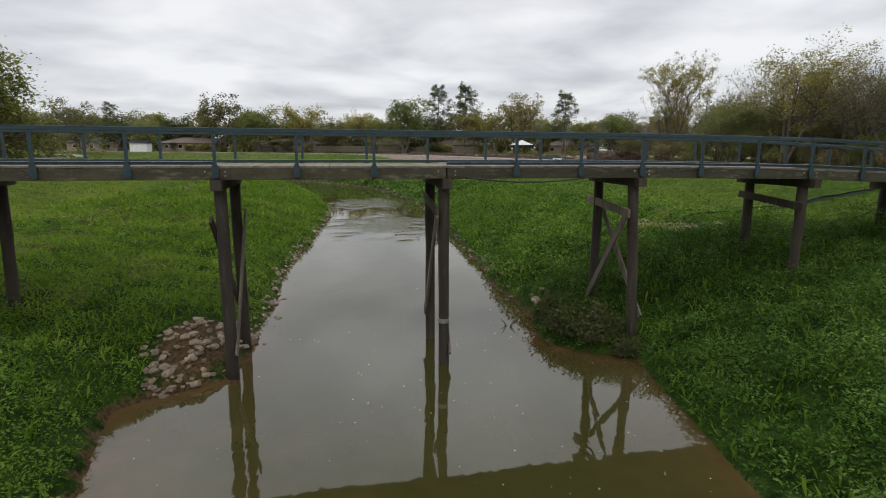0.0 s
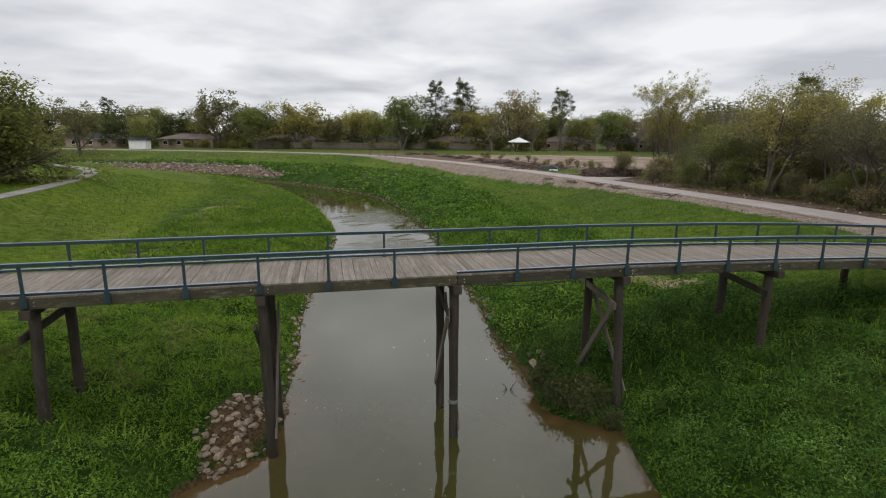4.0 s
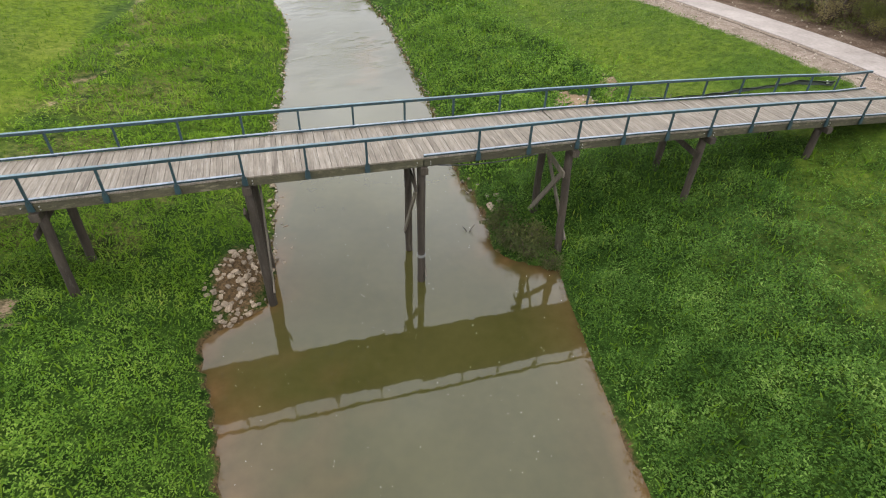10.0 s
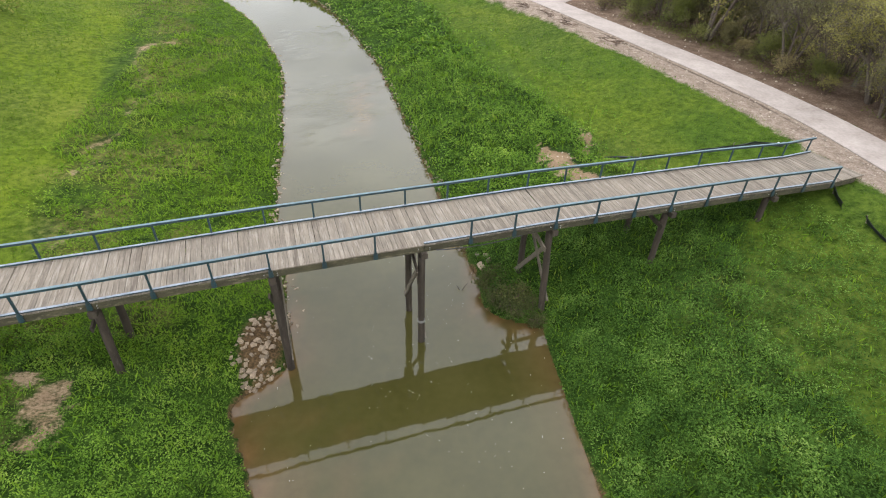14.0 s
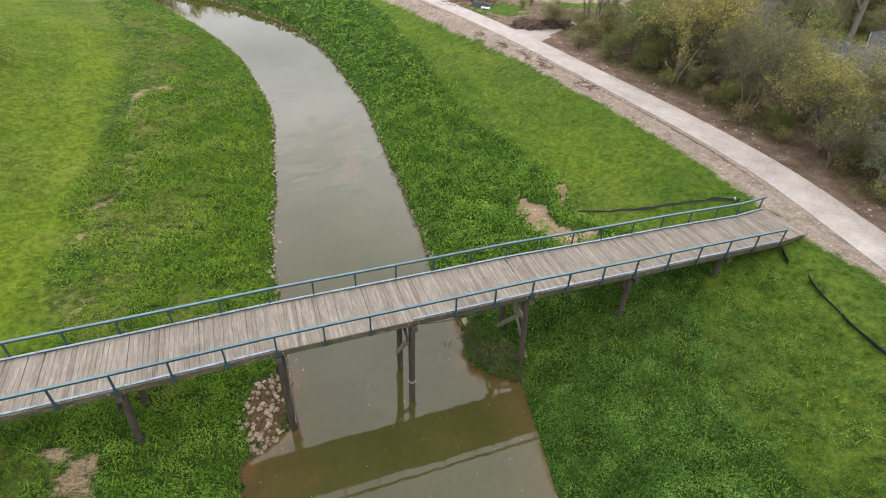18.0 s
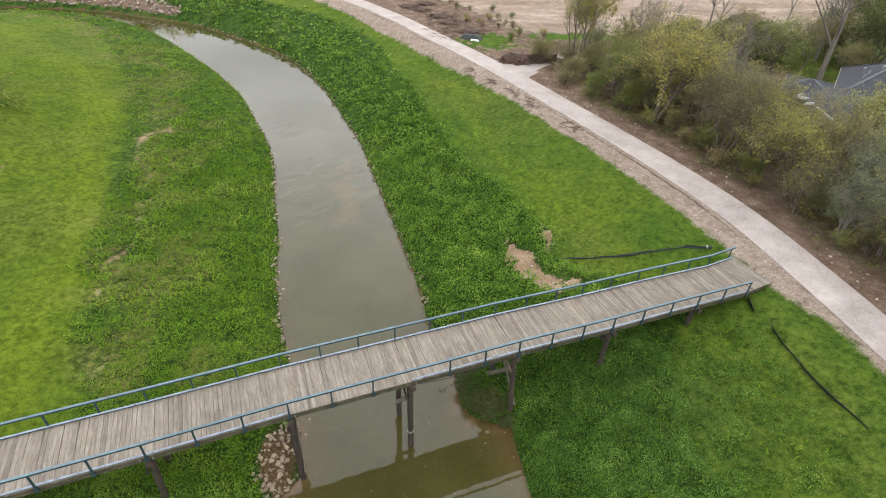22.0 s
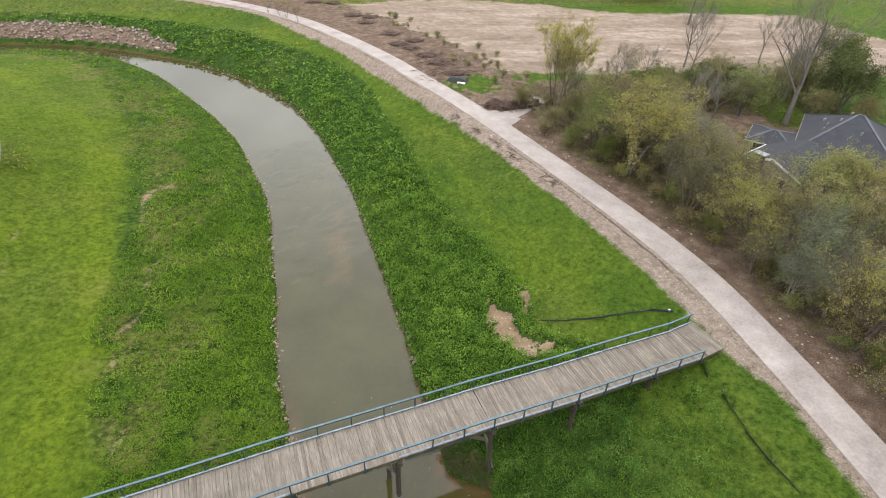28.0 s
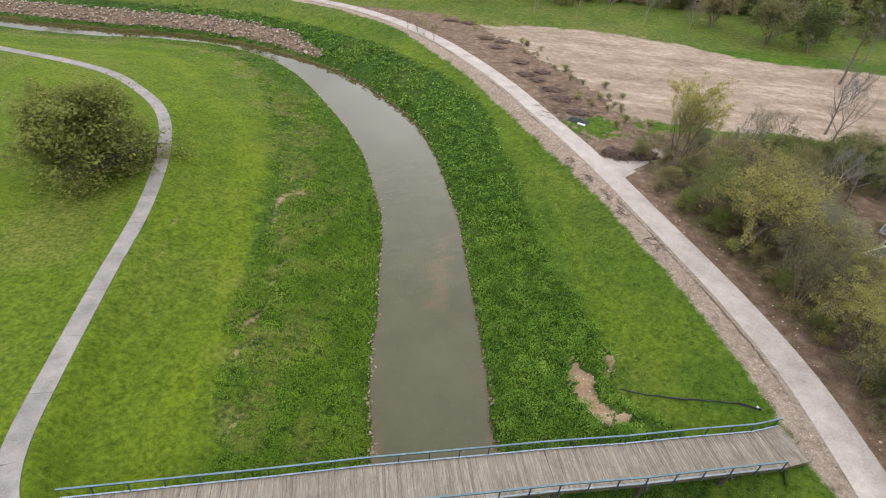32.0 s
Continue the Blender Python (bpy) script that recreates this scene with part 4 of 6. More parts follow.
def mounds(x, y, size, seed):
    """Rounded clumps packed over the plane: 1 on their tops, 0 in the gaps."""
    r = np.random.RandomState(seed).rand(128, 128, 3)
    i, j = np.floor(x / size).astype(int), np.floor(y / size).astype(int)
    best = np.zeros(x.shape)
    for a in (-1, 0, 1):
        for b in (-1, 0, 1):
            q = r[(i + a) % 128, (j + b) % 128]
            dx, dy = x / size - (i + a + q[:, 0]), y / size - (j + b + q[:, 1])
            best = np.maximum(best, np.sqrt(np.clip(1 - (dx * dx + dy * dy) / 0.5, 0, 1)) * (0.45 + 0.55 * q[:, 2]))
    return best


def weeds(name, label, box, density, leaf, height, leaves, clump, left, mat):
    """Broad-leaved weeds in clumps on the unmown banks; the left bank has fewer and is grassier."""
    x, y = scatter(*box, density)
    d, mow, mud, dirt, wet, wood, side = (g_at(a, x, y) for a in (gd, z_mow, z_mud, z_dirt, gwet, z_wood, gleft))
    dome = mounds(x, y, clump, 61)
    thick = (0.18 + 1.15 * dome) * (0.75 + 0.5 * value_noise(x, y, 5.0, 63))
    keep = (wet < 0.05) & (mud < 0.35) & (rs.rand(len(x)) < (1.02 - mow * 0.95) * thick) & (dirt < 0.35) & (wood < 0.4) & ((side > 0.5) == left)
    x, y, dome, d = x[keep], y[keep], dome[keep], d[keep]
    under = np.clip((np.abs(y - (14.9 + 0.24 * x)) - 0.6) / 2.2, 0.4, 1.0)
    under = under * np.clip(0.4 + d / 3.0, 0.4, 1.0)
    tall = height * (1 - 0.8 * np.clip(g_at(z_mow, x, y), 0, 1)) * under * (0.2 + 0.85 * dome) * rs.uniform(0.7, 1.15, len(x))
    x, y, tall = (np.repeat(a, leaves) for a in (x, y, tall))
    n = len(x)
    up = rs.uniform(0.05, 1.0, n) ** 0.55
    r, a = rs.uniform(0.0, 0.16, n) * clump / 0.75 + 0.03, rs.uniform(0, math.tau, n)
    z = g_at(gz, x, y) + up * tall
    base = np.stack([x + r * np.cos(a), y + r * np.sin(a), z], -1)
    me = leaves_mesh(name, base, leaf * rs.uniform(0.6, 1.5, n), a + rs.uniform(-0.7, 0.7, n), rs.uniform(-0.4, 0.9, n), rs.uniform(-0.6, 0.6, n), mat, 0.3 if mat is M_GRASS else 0.46)
    tagged(new(name, me), label, "weeds", kind="stuff")


def blades(name, label, box, density, length, mat, unmown):
    x, y = scatter(*box, density)
    mow, mud, dirt, wet, wood = (g_at(a, x, y) for a in (z_mow, z_mud, z_dirt, gwet, z_wood))
    tr, tl = g_at(g_tr, x, y) > 1.55, g_at(g_tl, x, y) > 1.1
    want = 1 - mow if unmown else mow
    keep = (wet < 0.05) & (mud < 0.3) & (rs.rand(len(x)) < want + 0.05) & (dirt + rs.rand(len(x)) * 0.3 < 0.4) & (wood < 0.4) & tr & tl
    x, y = x[keep], y[keep]
    n = len(x)
    a = rs.uniform(0, math.tau, n)
    base = np.stack([x, y, g_at(gz, x, y) - 0.02], -1)
    me = leaves_mesh(name, base, length * rs.uniform(0.5, 1.4, n), a, rs.uniform(0.5, 1.35, n), rs.uniform(-0.3, 0.3, n), mat, 0.16 if unmown else 0.22)
    tagged(new(name, me), label, "grass", kind="stuff")


LUSH, GRASSY = "lush green broad-leaved weeds in clumps on the steep bank", "bright green rough grass and weeds on the gentle bank"
weeds("bank_weeds", LUSH, (3, 21, 2.5, 22), 92, 0.088, 1.2, 7, 1.1, False, M_WEED)
weeds("bank_weeds_upstream", LUSH, (-2, 15, 22, 48), 28, 0.155, 1.2, 6, 1.1, False, M_WEED_LIGHT)
weeds("bank_weeds_bend", LUSH, (-26, 11, 48, 82), 6.0, 0.3, 0.6, 6, 1.2, False, M_WEED_LIGHT)
weeds("bank_weeds_far", "lush green weeds round the creek's bend", (-75, 3, 82, 134), 1.6, 0.5, 0.5, 6, 2.0, False, M_WEED_LIGHT)
weeds("bank_herbs", "low broad-leaved green weeds on the near bank", (-17, -3, 2.5, 14.5), 88, 0.076, 0.8, 7, 0.85, True, M_WEED_LIGHT)
weeds("bank_tussocks", GRASSY, (-17, -3, 13.5, 22), 58, 0.1, 0.6, 7, 0.75, True, M_GRASS)
weeds("bank_tussocks_upstream", GRASSY, (-22, -5, 22, 48), 25, 0.165, 0.6, 6, 0.9, True, M_GRASS)
weeds("bank_tussocks_bend", GRASSY, (-36, -9, 48, 86), 8.0, 0.23, 0.36, 6, 1.0, True, M_GRASS)
weeds("bank_tussocks_far", "rough green grass round the creek's bend", (-75, -25, 84, 118), 1.4, 0.4, 0.2, 6, 1.8, True, M_GRASS)
blades("bank_grass", "long green grass among the bank weeds", (-16, 20, 2.5, 26), 30, 0.34, M_GRASS, True)
blades("bank_grass_upstream", "long green grass among the bank weeds", (-22, 14, 26, 56), 14, 0.5, M_GRASS, True)
blades("meadow_grass", "short yellow-green mown meadow grass", (-31, 27, 3, 34), 42, 0.13, M_LAWN, False)
blades("meadow_grass_far", "short yellow-green mown meadow grass", (-42, 24, 34, 72), 14, 0.2, M_LAWN, False)


# ---- stones ----
def stone_mesh(k, mat, flat=0.62):
    bm = bmesh.new()
    bmesh.ops.create_icosphere(bm, subdivisions=2, radius=0.5)
    for v in bm.verts:
        d = v.co.normalized()
        v.co = d * (0.5 + 0.17 * noise.noise(d * 1.7 + Vector((k * 7.3, 0, 0))) + 0.05 * noise.noise(d * 4.0 + Vector((0, k * 3.1, 0))))
        for ax in ((1, 0.3, 0.2), (-0.4, 1, 0.3), (0.2, -0.5, 1)):
            n = Vector(ax).normalized()
            over = abs(v.co.dot(n)) - 0.29
            if over > 0:
                v.co -= n * over * 0.9 * (1 if v.co.dot(n) > 0 else -1)
        v.co.z *= flat
    me = bpy.data.meshes.new("stone")
    bm.to_mesh(me)
    bm.free()
    me.materials.append(mat)
    return me


pale_stones = [stone_mesh(k, M_STONE, 0.6) for k in range(9)]
dark_stones = [stone_mesh(k + 20, M_STONE_DARK) for k in range(5)]


def lay_stone(parent, meshes, x, y, size, lift=0.0):
    z = float(sample(gz, np.array([x]), np.array([y]))[0])
    m = pose(x, y, max(z, -0.12) + size * 0.08 + lift, random.uniform(-18, 18), random.uniform(-18, 18), random.uniform(0, 360)) @ Matrix.Diagonal((size * random.uniform(0.85, 1.35), size * random.uniform(0.65, 1.0), size * random.uniform(0.65, 1.1), 1))
    part("stone", random.choice(meshes), M_STONE, parent, m=m)


riprap = thing("stone_heap", "heap of pale broken limestone beside the timber piles", "stones")
for _ in range(190):
    y = 12.95 + 4.3 * random.random() ** 1.15
    west = float(np.interp(y, [12.9, 13.3, 14.2, 15.2, 16.0, 17.3], [-7.1, -7.35, -7.75, -7.65, -7.3, -6.5]))
    east = float(np.interp(y, [12.9, 13.5, 14.5, 17.0, 17.4], [-6.7, -6.0, -5.45, -5.95, -6.1]))
    lay_stone(riprap, pale_stones, random.uniform(west, east), y, random.choice((0.12, 0.16, 0.2, 0.22, 0.26, 0.34)) * random.uniform(0.85, 1.15))
edging = thing("shore_stones", "row of pale stones along the water's edge", "stones")
for _ in range(300):
    i = random.randrange(len(left_line))
    p = left_line[i]
    while not 17 < p[1] < 88:
        i = random.randrange(len(left_line))
        p = left_line[i]
    lay_stone(edging, pale_stones, p[0] + random.uniform(-0.35, 0.4), p[1] + random.uniform(-0.5, 0.5), random.uniform(0.16, 0.46))
edging_r = thing("shore_stones", "scattered damp stones at the foot of the steep bank", "stones")
for _ in range(290):
    p = right_line[0]
    while not 19 < p[1] < 105:
        p = right_line[random.randrange(len(right_line))]
    lay_stone(edging_r, dark_stones if random.random() < 0.7 else pale_stones, p[0] + random.uniform(-0.2, 0.5), p[1] + random.uniform(-0.5, 0.5), random.uniform(0.14, 0.42))
for x, y, s in ((3.65, 20.0, 0.55), (4.05, 20.15, 0.45), (3.95, 20.6, 0.4), (-5.2, 17.7, 0.45), (-5.5, 18.2, 0.4), (-6.2, 24.0, 0.2)):
    lay_stone(edging_r if x > 0 else edging, pale_stones, x, y, s, 0.2 if x > 0 else 0.0)

# rubble on the far bank, and crumbs of soil on the bare field: one mesh each
def crumbs(name, label, x, y, size, mat, category):
    n = len(x)
    unit = np.array([(1, 0, 0), (0, 1, 0), (-1, 0, 0), (0, -1, 0), (0, 0, 0.75), (0, 0, -0.5)], float)
    tri = np.array([(0, 1, 4), (1, 2, 4), (2, 3, 4), (3, 0, 4), (1, 0, 5), (2, 1, 5), (3, 2, 5), (0, 3, 5)])
    a = rs.uniform(0, math.tau, n)
    rot = np.stack([np.stack([np.cos(a), -np.sin(a), a * 0], -1), np.stack([np.sin(a), np.cos(a), a * 0], -1), np.stack([a * 0, a * 0, a * 0 + 1], -1)], 1)
    v = unit[None] * rs.uniform(0.6, 1.3, (n, 6, 1)) * size[:, None, None] * 0.5
    v = np.einsum("nij,nkj->nki", rot, v) + np.stack([x, y, g_at(gz, x, y) + size * 0.15], -1)[:, None]
    f = tri[None] + (np.arange(n) * 6)[:, None, None]
    tagged(new(name, fast_mesh(name, v.reshape(-1, 3), np.zeros((0, 4), int), f.reshape(-1, 3), mat)), label, category, kind="stuff")


x, y = scatter(-130, -33, 108, 134, 2.2)
dirt_here, d_here = g_at(z_wood, x, y), g_at(gd, x, y)
k = (dirt_here > 0.3) & (d_here < 11)
crumbs("rubble", "broken pale rubble on the eroded far bank", x[k], y[k], rs.uniform(0.25, 0.85, k.sum()), M_RUBBLE, "rubble")
x, y = scatter(6, 30, 5, 70, 3.0)
k = (g_at(z_dirt, x, y) > 0.5) & (g_at(g_tr, x, y) > 1.6)
crumbs("clods", "loose soil and gravel along the path's edge", x[k], y[k], rs.uniform(0.05, 0.22, k.sum()), M_STONES, "gravel")

# pebbles along the waterline, litter and undergrowth beside the path and in the wood
x, y = scatter(-30, 4, 17, 90, 9.0)
dl = distance(x, y, left_line)[0]
k = (dl < 0.45 * rs.rand(len(x)) ** 0.7 + 0.05) & (value_noise(x, y, 2.5, 72) > 0.3)
crumbs("pebbles", "pale pebbles strewn along the waterline", x[k], y[k], rs.uniform(0.08, 0.24, k.sum()), M_STONES, "pebbles")
x, y = scatter(14, 33, 5, 68, 0.9)
tr_here, east_here = g_at(g_tr, x, y), g_at(g_east, x, y)
k = (east_here > 0.9) & (tr_here > 1.8) & (tr_here < 4.6) & (value_noise(x, y, 4.0, 73) > 0.5)
crumbs("path_litter", "pale stones and scraps on the brown soil beside the path", x[k], y[k], rs.uniform(0.06, 0.28, k.sum()), M_STONES, "litter")
x, y = scatter(22, 66, 2, 76, 8.0)
k = (g_at(g_east, x, y) > 0.9) & (g_at(g_tr, x, y) > 2.6 + 1.9 * value_noise(x, y, 2.5, 74)) & (value_noise(x, y, 4.0, 75) > 0.28)
x, y = np.repeat(x[k], 5), np.repeat(y[k], 5)
n = len(x)
a = rs.uniform(0, math.tau, n)
base = np.stack([x + rs.normal(0, 0.2, n), y + rs.normal(0, 0.2, n), g_at(gz, x, y) + rs.uniform(0, 0.6, n) * value_noise(x, y, 3.0, 76)], -1)
me = leaves_mesh("undergrowth", base, rs.uniform(0.14, 0.36, n), a, rs.uniform(-0.2, 1.2, n), rs.uniform(-0.6, 0.6, n), M_UNDER, 0.3)
tagged(new("undergrowth", me), "olive undergrowth and dry grass beneath the trees", "undergrowth", kind="stuff")

# flecks afloat
fx, fy = scatter(-8, 8, 3, 24, 1.4)
k = (g_at(gwet, fx, fy) > 0.98) & (value_noise(fx, fy, 3.0, 71) > 0.35)
fx, fy = fx[k], fy[k]
n = len(fx)
me = leaves_mesh("floating_petals", np.stack([fx, fy, np.full(n, 0.006)], -1), rs.uniform(0.012, 0.034, n), rs.uniform(0, 6.28, n), np.full(n, 0.13), np.zeros(n), M_WHITE, 0.9)
tagged(new("floating_petals", me), "small pale petals adrift on the water", "petals", kind="stuff")

# ---- black silt fences ----
def silt_fence(pts, h, lean):
    f = thing("silt_fence", "sagging black fabric silt fence on short stakes", "fence")
    line = smooth_line(pts, 0.45)
    g = Geo()
    for i, p in enumerate(line):
        z = ground_z(*p)
        hh = h * random.uniform(0.55, 1.15) * (0.3 + 0.7 * min(1.0, 1.6 * float(value_noise(np.array([p[0] * 1.0]), np.array([p[1] * 1.0]), 1.1, 91)[0])))
        g.v += [(p[0], p[1], z - 0.05), (p[0] + lean * hh * 0.5, p[1] + 0.06, z + hh * 0.6), (p[0] + lean * hh, p[1] + random.uniform(-0.1, 0.1), z + hh)]
        g.v += [(p[0] + 0.02, p[1] + 0.03, z - 0.05), (p[0] + lean * hh * 0.5 + 0.02, p[1] + 0.09, z + hh * 0.6), (p[0] + lean * hh + 0.02, p[1] + 0.03, z + hh + 0.004)]
    for i in range(len(line) - 1):
        o = i * 6
        for k in (0, 1, 3, 4):
            g.f.append((o + k, o + 6 + k, o + 7 + k, o + k + 1))
        g.f.append((o + 2, o + 8, o + 11, o + 5))
    part("fabric", g, M_FABRIC, f)
    for p in line[::5]:
        z = ground_z(*p)
        part("stake", Geo().beam((p[0], p[1] + 0.08, z - 0.1), (p[0] + lean * 0.3, p[1] + 0.08, z + h * 1.15), 0.04, 0.04, 0.004), M_TIMBER_GREY, f)


silt_fence([(22.0, 25.35), (20.4, 25.8), (18.8, 26.1), (16.8, 26.4), (14.2, 26.8), (12.2, 27.25)], 0.26, 0.25)
silt_fence([(21.85, 17.9), (21.8, 16.2), (21.75, 14.4), (22.0, 12.4), (22.2, 11.0)], 0.42, -0.7)
silt_fence([(21.8, 20.4), (21.55, 19.3)], 0.7, -0.5)
pale = tagged(new("stone", stone_mesh(40, M_WHITE)), "pale round stone beside the silt fence", "stone")
pale.matrix_basis = pose(21.8, 25.55, ground_z(21.8, 25.55) + 0.12, 10, 5, 30) @ Matrix.Diagonal((0.36, 0.28, 0.3, 1))

# ---- trees ----
def grow(g, tips, p, d, length, r, level, spread, kids, up=0.25, wander=0.25):
    """A limb with its side limbs; the ends where leaves sit are gathered in tips."""
    n = (5, 4, 2, 2)[3 - min(level, 3)] if level > 0 else 2
    pts, rad = [p.copy()], [r]
    for i in range(n):
        d = (d + Vector((random.uniform(-1, 1), random.uniform(-1, 1), random.uniform(-0.6, 1) * 0.7 + up * 0.4)) * wander * 0.5).normalized()
        p = p + d * (length / n)
        pts.append(p.copy())
        rad.append(r * (1 - 0.72 * (i + 1) / n))
    g.tube(pts, rad, 7 if level > 2 else (5 if level > 1 else 3), cap=False)
    if level <= 1:
        tips += [(q, length) for q in (pts[1].lerp(pts[2], 0.3), pts[2], pts[-1])][: 2 if level == 1 else 3]
    if level == 0:
        return
    for k in range(kids[0] if level > 1 else kids[1]):
        t = random.uniform(0.35, 1.0) if level > 2 else random.uniform(0.2, 1.0)
        i = min(int(t * n), n - 1)
        q = pts[i].lerp(pts[i + 1], t * n - i)
        a = random.uniform(0, math.tau)
        side = d.cross(Vector((math.cos(a), math.sin(a), 0.2))).normalized()
        e = (d * (1 - spread) + side * spread + Vector((0, 0, up))).normalized()
        grow(g, tips, q, e, length * random.uniform(0.45, 0.72), max(rad[i] * 0.55, 0.014), level - 1, spread, kids, up, wander)


def tree_parts(height, stems, trunk_r, levels, kids, spread, leaf, per_tip, bark, leafmat, low=0.25, fill=0.5, up=0.25, wander=0.25, lean=0.1):
    """Meshes for one kind of tree: the wood, and its crown of single leaves."""
    g, tips = Geo(), []
    for _ in range(stems):
        a = random.uniform(0, math.tau)
        out = 0.0 if stems == 1 else random.uniform(0.1, 0.35)
        d = Vector((math.cos(a) * (out + lean * random.random()), math.sin(a) * (out + lean * random.random()), 1)).normalized()
        p, r, h = Vector((math.cos(a) * 0.12 * (stems > 1), math.sin(a) * 0.12 * (stems > 1), -0.15)), trunk_r, height * random.uniform(0.8, 1.0)
        pts, rad = [p.copy()], [r * 1.35]
        for i in range(8):
            d = (d + Vector((random.uniform(-1, 1), random.uniform(-1, 1), 0.5)) * wander * 0.22).normalized()
            p = p + d * h * 0.78 / 8
            pts.append(p.copy())
            rad.append(r * (1 - 0.8 * (i + 1) / 8))
        g.tube(pts, rad, 8, cap=False)
        for k in range(kids[2]):
            t = low + (1 - low) * (k + random.random()) / kids[2]
            i = min(int(t * 8), 7)
            q = pts[i].lerp(pts[i + 1], t * 8 - i)
            b = k * 2.4 + random.uniform(-0.5, 0.5)
            e = Vector((math.cos(b) * spread * 1.5, math.sin(b) * spread * 1.5, 0.55 + up)).normalized()
            grow(g, tips, q, e, height * 0.42 * (1.15 - 0.55 * t) * random.uniform(0.75, 1.15), max(rad[i] * 0.6, 0.02), levels, spread, kids, up, wander)
    wood = g.mesh("trunk", bark, True)
    if not per_tip:
        return wood, None
    full = rs.rand(len(tips)) ** 0.8
    count = np.maximum((per_tip * 2.0 * full).astype(int), 0)
    n = int(count.sum())
    at = np.repeat(np.array([t[0] for t in tips]), count, 0) + rs.normal(0, fill, (n, 3)) * np.array((1, 1, 0.8))
    at[:, 2] = np.maximum(at[:, 2], 0.15)
    crown = leaves_mesh("crown", at, leaf * rs.uniform(0.6, 1.5, n), rs.uniform(0, math.tau, n), rs.uniform(-0.9, 0.9, n), rs.uniform(-1.0, 1.0, n), leafmat, 0.6)
    return wood, crown


def pine_parts(height):
    g, tips = Geo(), []
    pts = [Vector((random.uniform(-0.15, 0.15), random.uniform(-0.15, 0.15), height * i / 9 - 0.2)) for i in range(10)]
    g.tube(pts, [0.3 * (1 - 0.085 * i) for i in range(10)], 8, cap=False)
    for k in range(26):
        t = 0.5 + 0.5 * (k + random.random()) / 26
        q = Vector((0, 0, height * t))
        b, ln = k * 2.4, height * 0.17 * (1.25 - 0.75 * (t - 0.5) * 2) * random.uniform(0.6, 1.2)
        grow(g, tips, q, Vector((math.cos(b), math.sin(b), 0.25)), ln, 0.05, 1, 0.5, (3, 3, 3), 0.1)
    n = len(tips) * 22
    at = np.repeat(np.array([t[0] for t in tips]), 22, 0) + rs.normal(0, 0.32, (n, 3)) * np.array((1, 1, 0.6))
    crown = leaves_mesh("crown", at, 0.42 * rs.uniform(0.6, 1.4, n), rs.uniform(0, math.tau, n), rs.uniform(-0.3, 1.2, n), rs.uniform(-1, 1, n), M_LEAF_DARK, 0.35)
    return g.mesh("trunk", M_BARK, True), crown


def plant(kind, parts, label, category, group, x, y, size=1.0, turn=0.0, wide=1.0, tilt=0.0):
    z = float(sample(gz, np.array([float(x)]), np.array([float(y)]))[0])
    t = thing(kind, label, category, pose(x, y, z - 0.05, tilt, 0, turn) @ Matrix.Diagonal((size * wide, size * wide, size, 1)), group)
    part("trunk", parts[0], M_BARK, t)
    if parts[1]:
        part("crown", parts[1], M_LEAF_FRESH, t)
    return t


SPRING = [tree_parts(9.5, 3, 0.11, 2, (3, 3, 9), 0.6, 0.165, 9, M_BARK, mt, 0.2, 0.27, 0.35) for mt in (M_LEAF_OLIVE, M_LEAF_PALE, M_LEAF_FRESH, M_LEAF_OLIVE)]
THIN = [tree_parts(11, 2, 0.12, 2, (3, 4, 8), 0.45, 0.13, 5, M_BARK, mt, 0.35, 0.18, 0.4) for mt in (M_LEAF_BUD, M_LEAF_OLIVE)]
YELLOW = tree_parts(11.0, 3, 0.10, 2, (3, 4, 9), 0.5, 0.14, 11, M_BARK, M_LEAF_BUD, 0.35, 0.17, 0.35)
BARE = [tree_parts(14, 1, 0.24, 3, (4, 4, 9), 0.45, 0.1, 0, M_BARK_PALE, None, 0.4, 0.3, 0.35, 0.35) for _ in range(2)]
EVER = [tree_parts(6.0, 3, 0.10, 2, (3, 3, 8), 0.6, 0.18, 8, M_BARK, mt, 0.2, 0.3, 0.15) for mt in (M_LEAF_DARK, M_LEAF_DARK, M_LEAF_OLIVE)]
ROUND = tree_parts(9.0, 5, 0.2, 2, (4, 4, 11), 0.8, 0.24, 9, M_BARK, M_LEAF_MEADOW, 0.06, 0.4, 0.05)
BROAD = [tree_parts(14, 2, 0.30, 2, (3, 2, 10), 0.65, 0.55, 8, M_BARK, mt, 0.12, 0.55, 0.22) for mt in (M_LEAF_FRESH, M_LEAF_OLIVE, M_LEAF_DARK, M_LEAF_BUD)]
EDGE = [tree_parts(6.0, 4, 0.07, 2, (3, 3, 7), 0.6, 0.16, 8, M_BARK, mt, 0.15, 0.22, 0.25) for mt in (M_LEAF_OLIVE, M_LEAF_FRESH, M_LEAF_MEADOW, M_LEAF_OLIVE)]
BIG = tree_parts(17, 1, 0.30, 3, (4, 4, 9), 0.5, 0.12, 1, M_BARK_PALE, M_LEAF_OLIVE, 0.3, 0.2, 0.35, 0.35, 0.3)
FAR_BUSH = [tree_parts(6.5, 4, 0.1, 1, (3, 3, 7), 0.6, 0.6, 5, M_BARK, mt, 0.05, 0.5, 0.15) for mt in (M_LEAF_OLIVE, M_LEAF_DARK, M_LEAF_BUD)]
PINE = [pine_parts(20), pine_parts(18)]
SCRUB = [tree_parts(2.6, 6, 0.03, 1, (3, 4, 5), 0.55, 0.12, per, M_BRUSH, mt, 0.15, 0.18, 0.3) for mt, per in ((M_LEAF_OLIVE, 3), (M_LEAF_BUD, 2), (M_LEAF_FRESH, 3))]

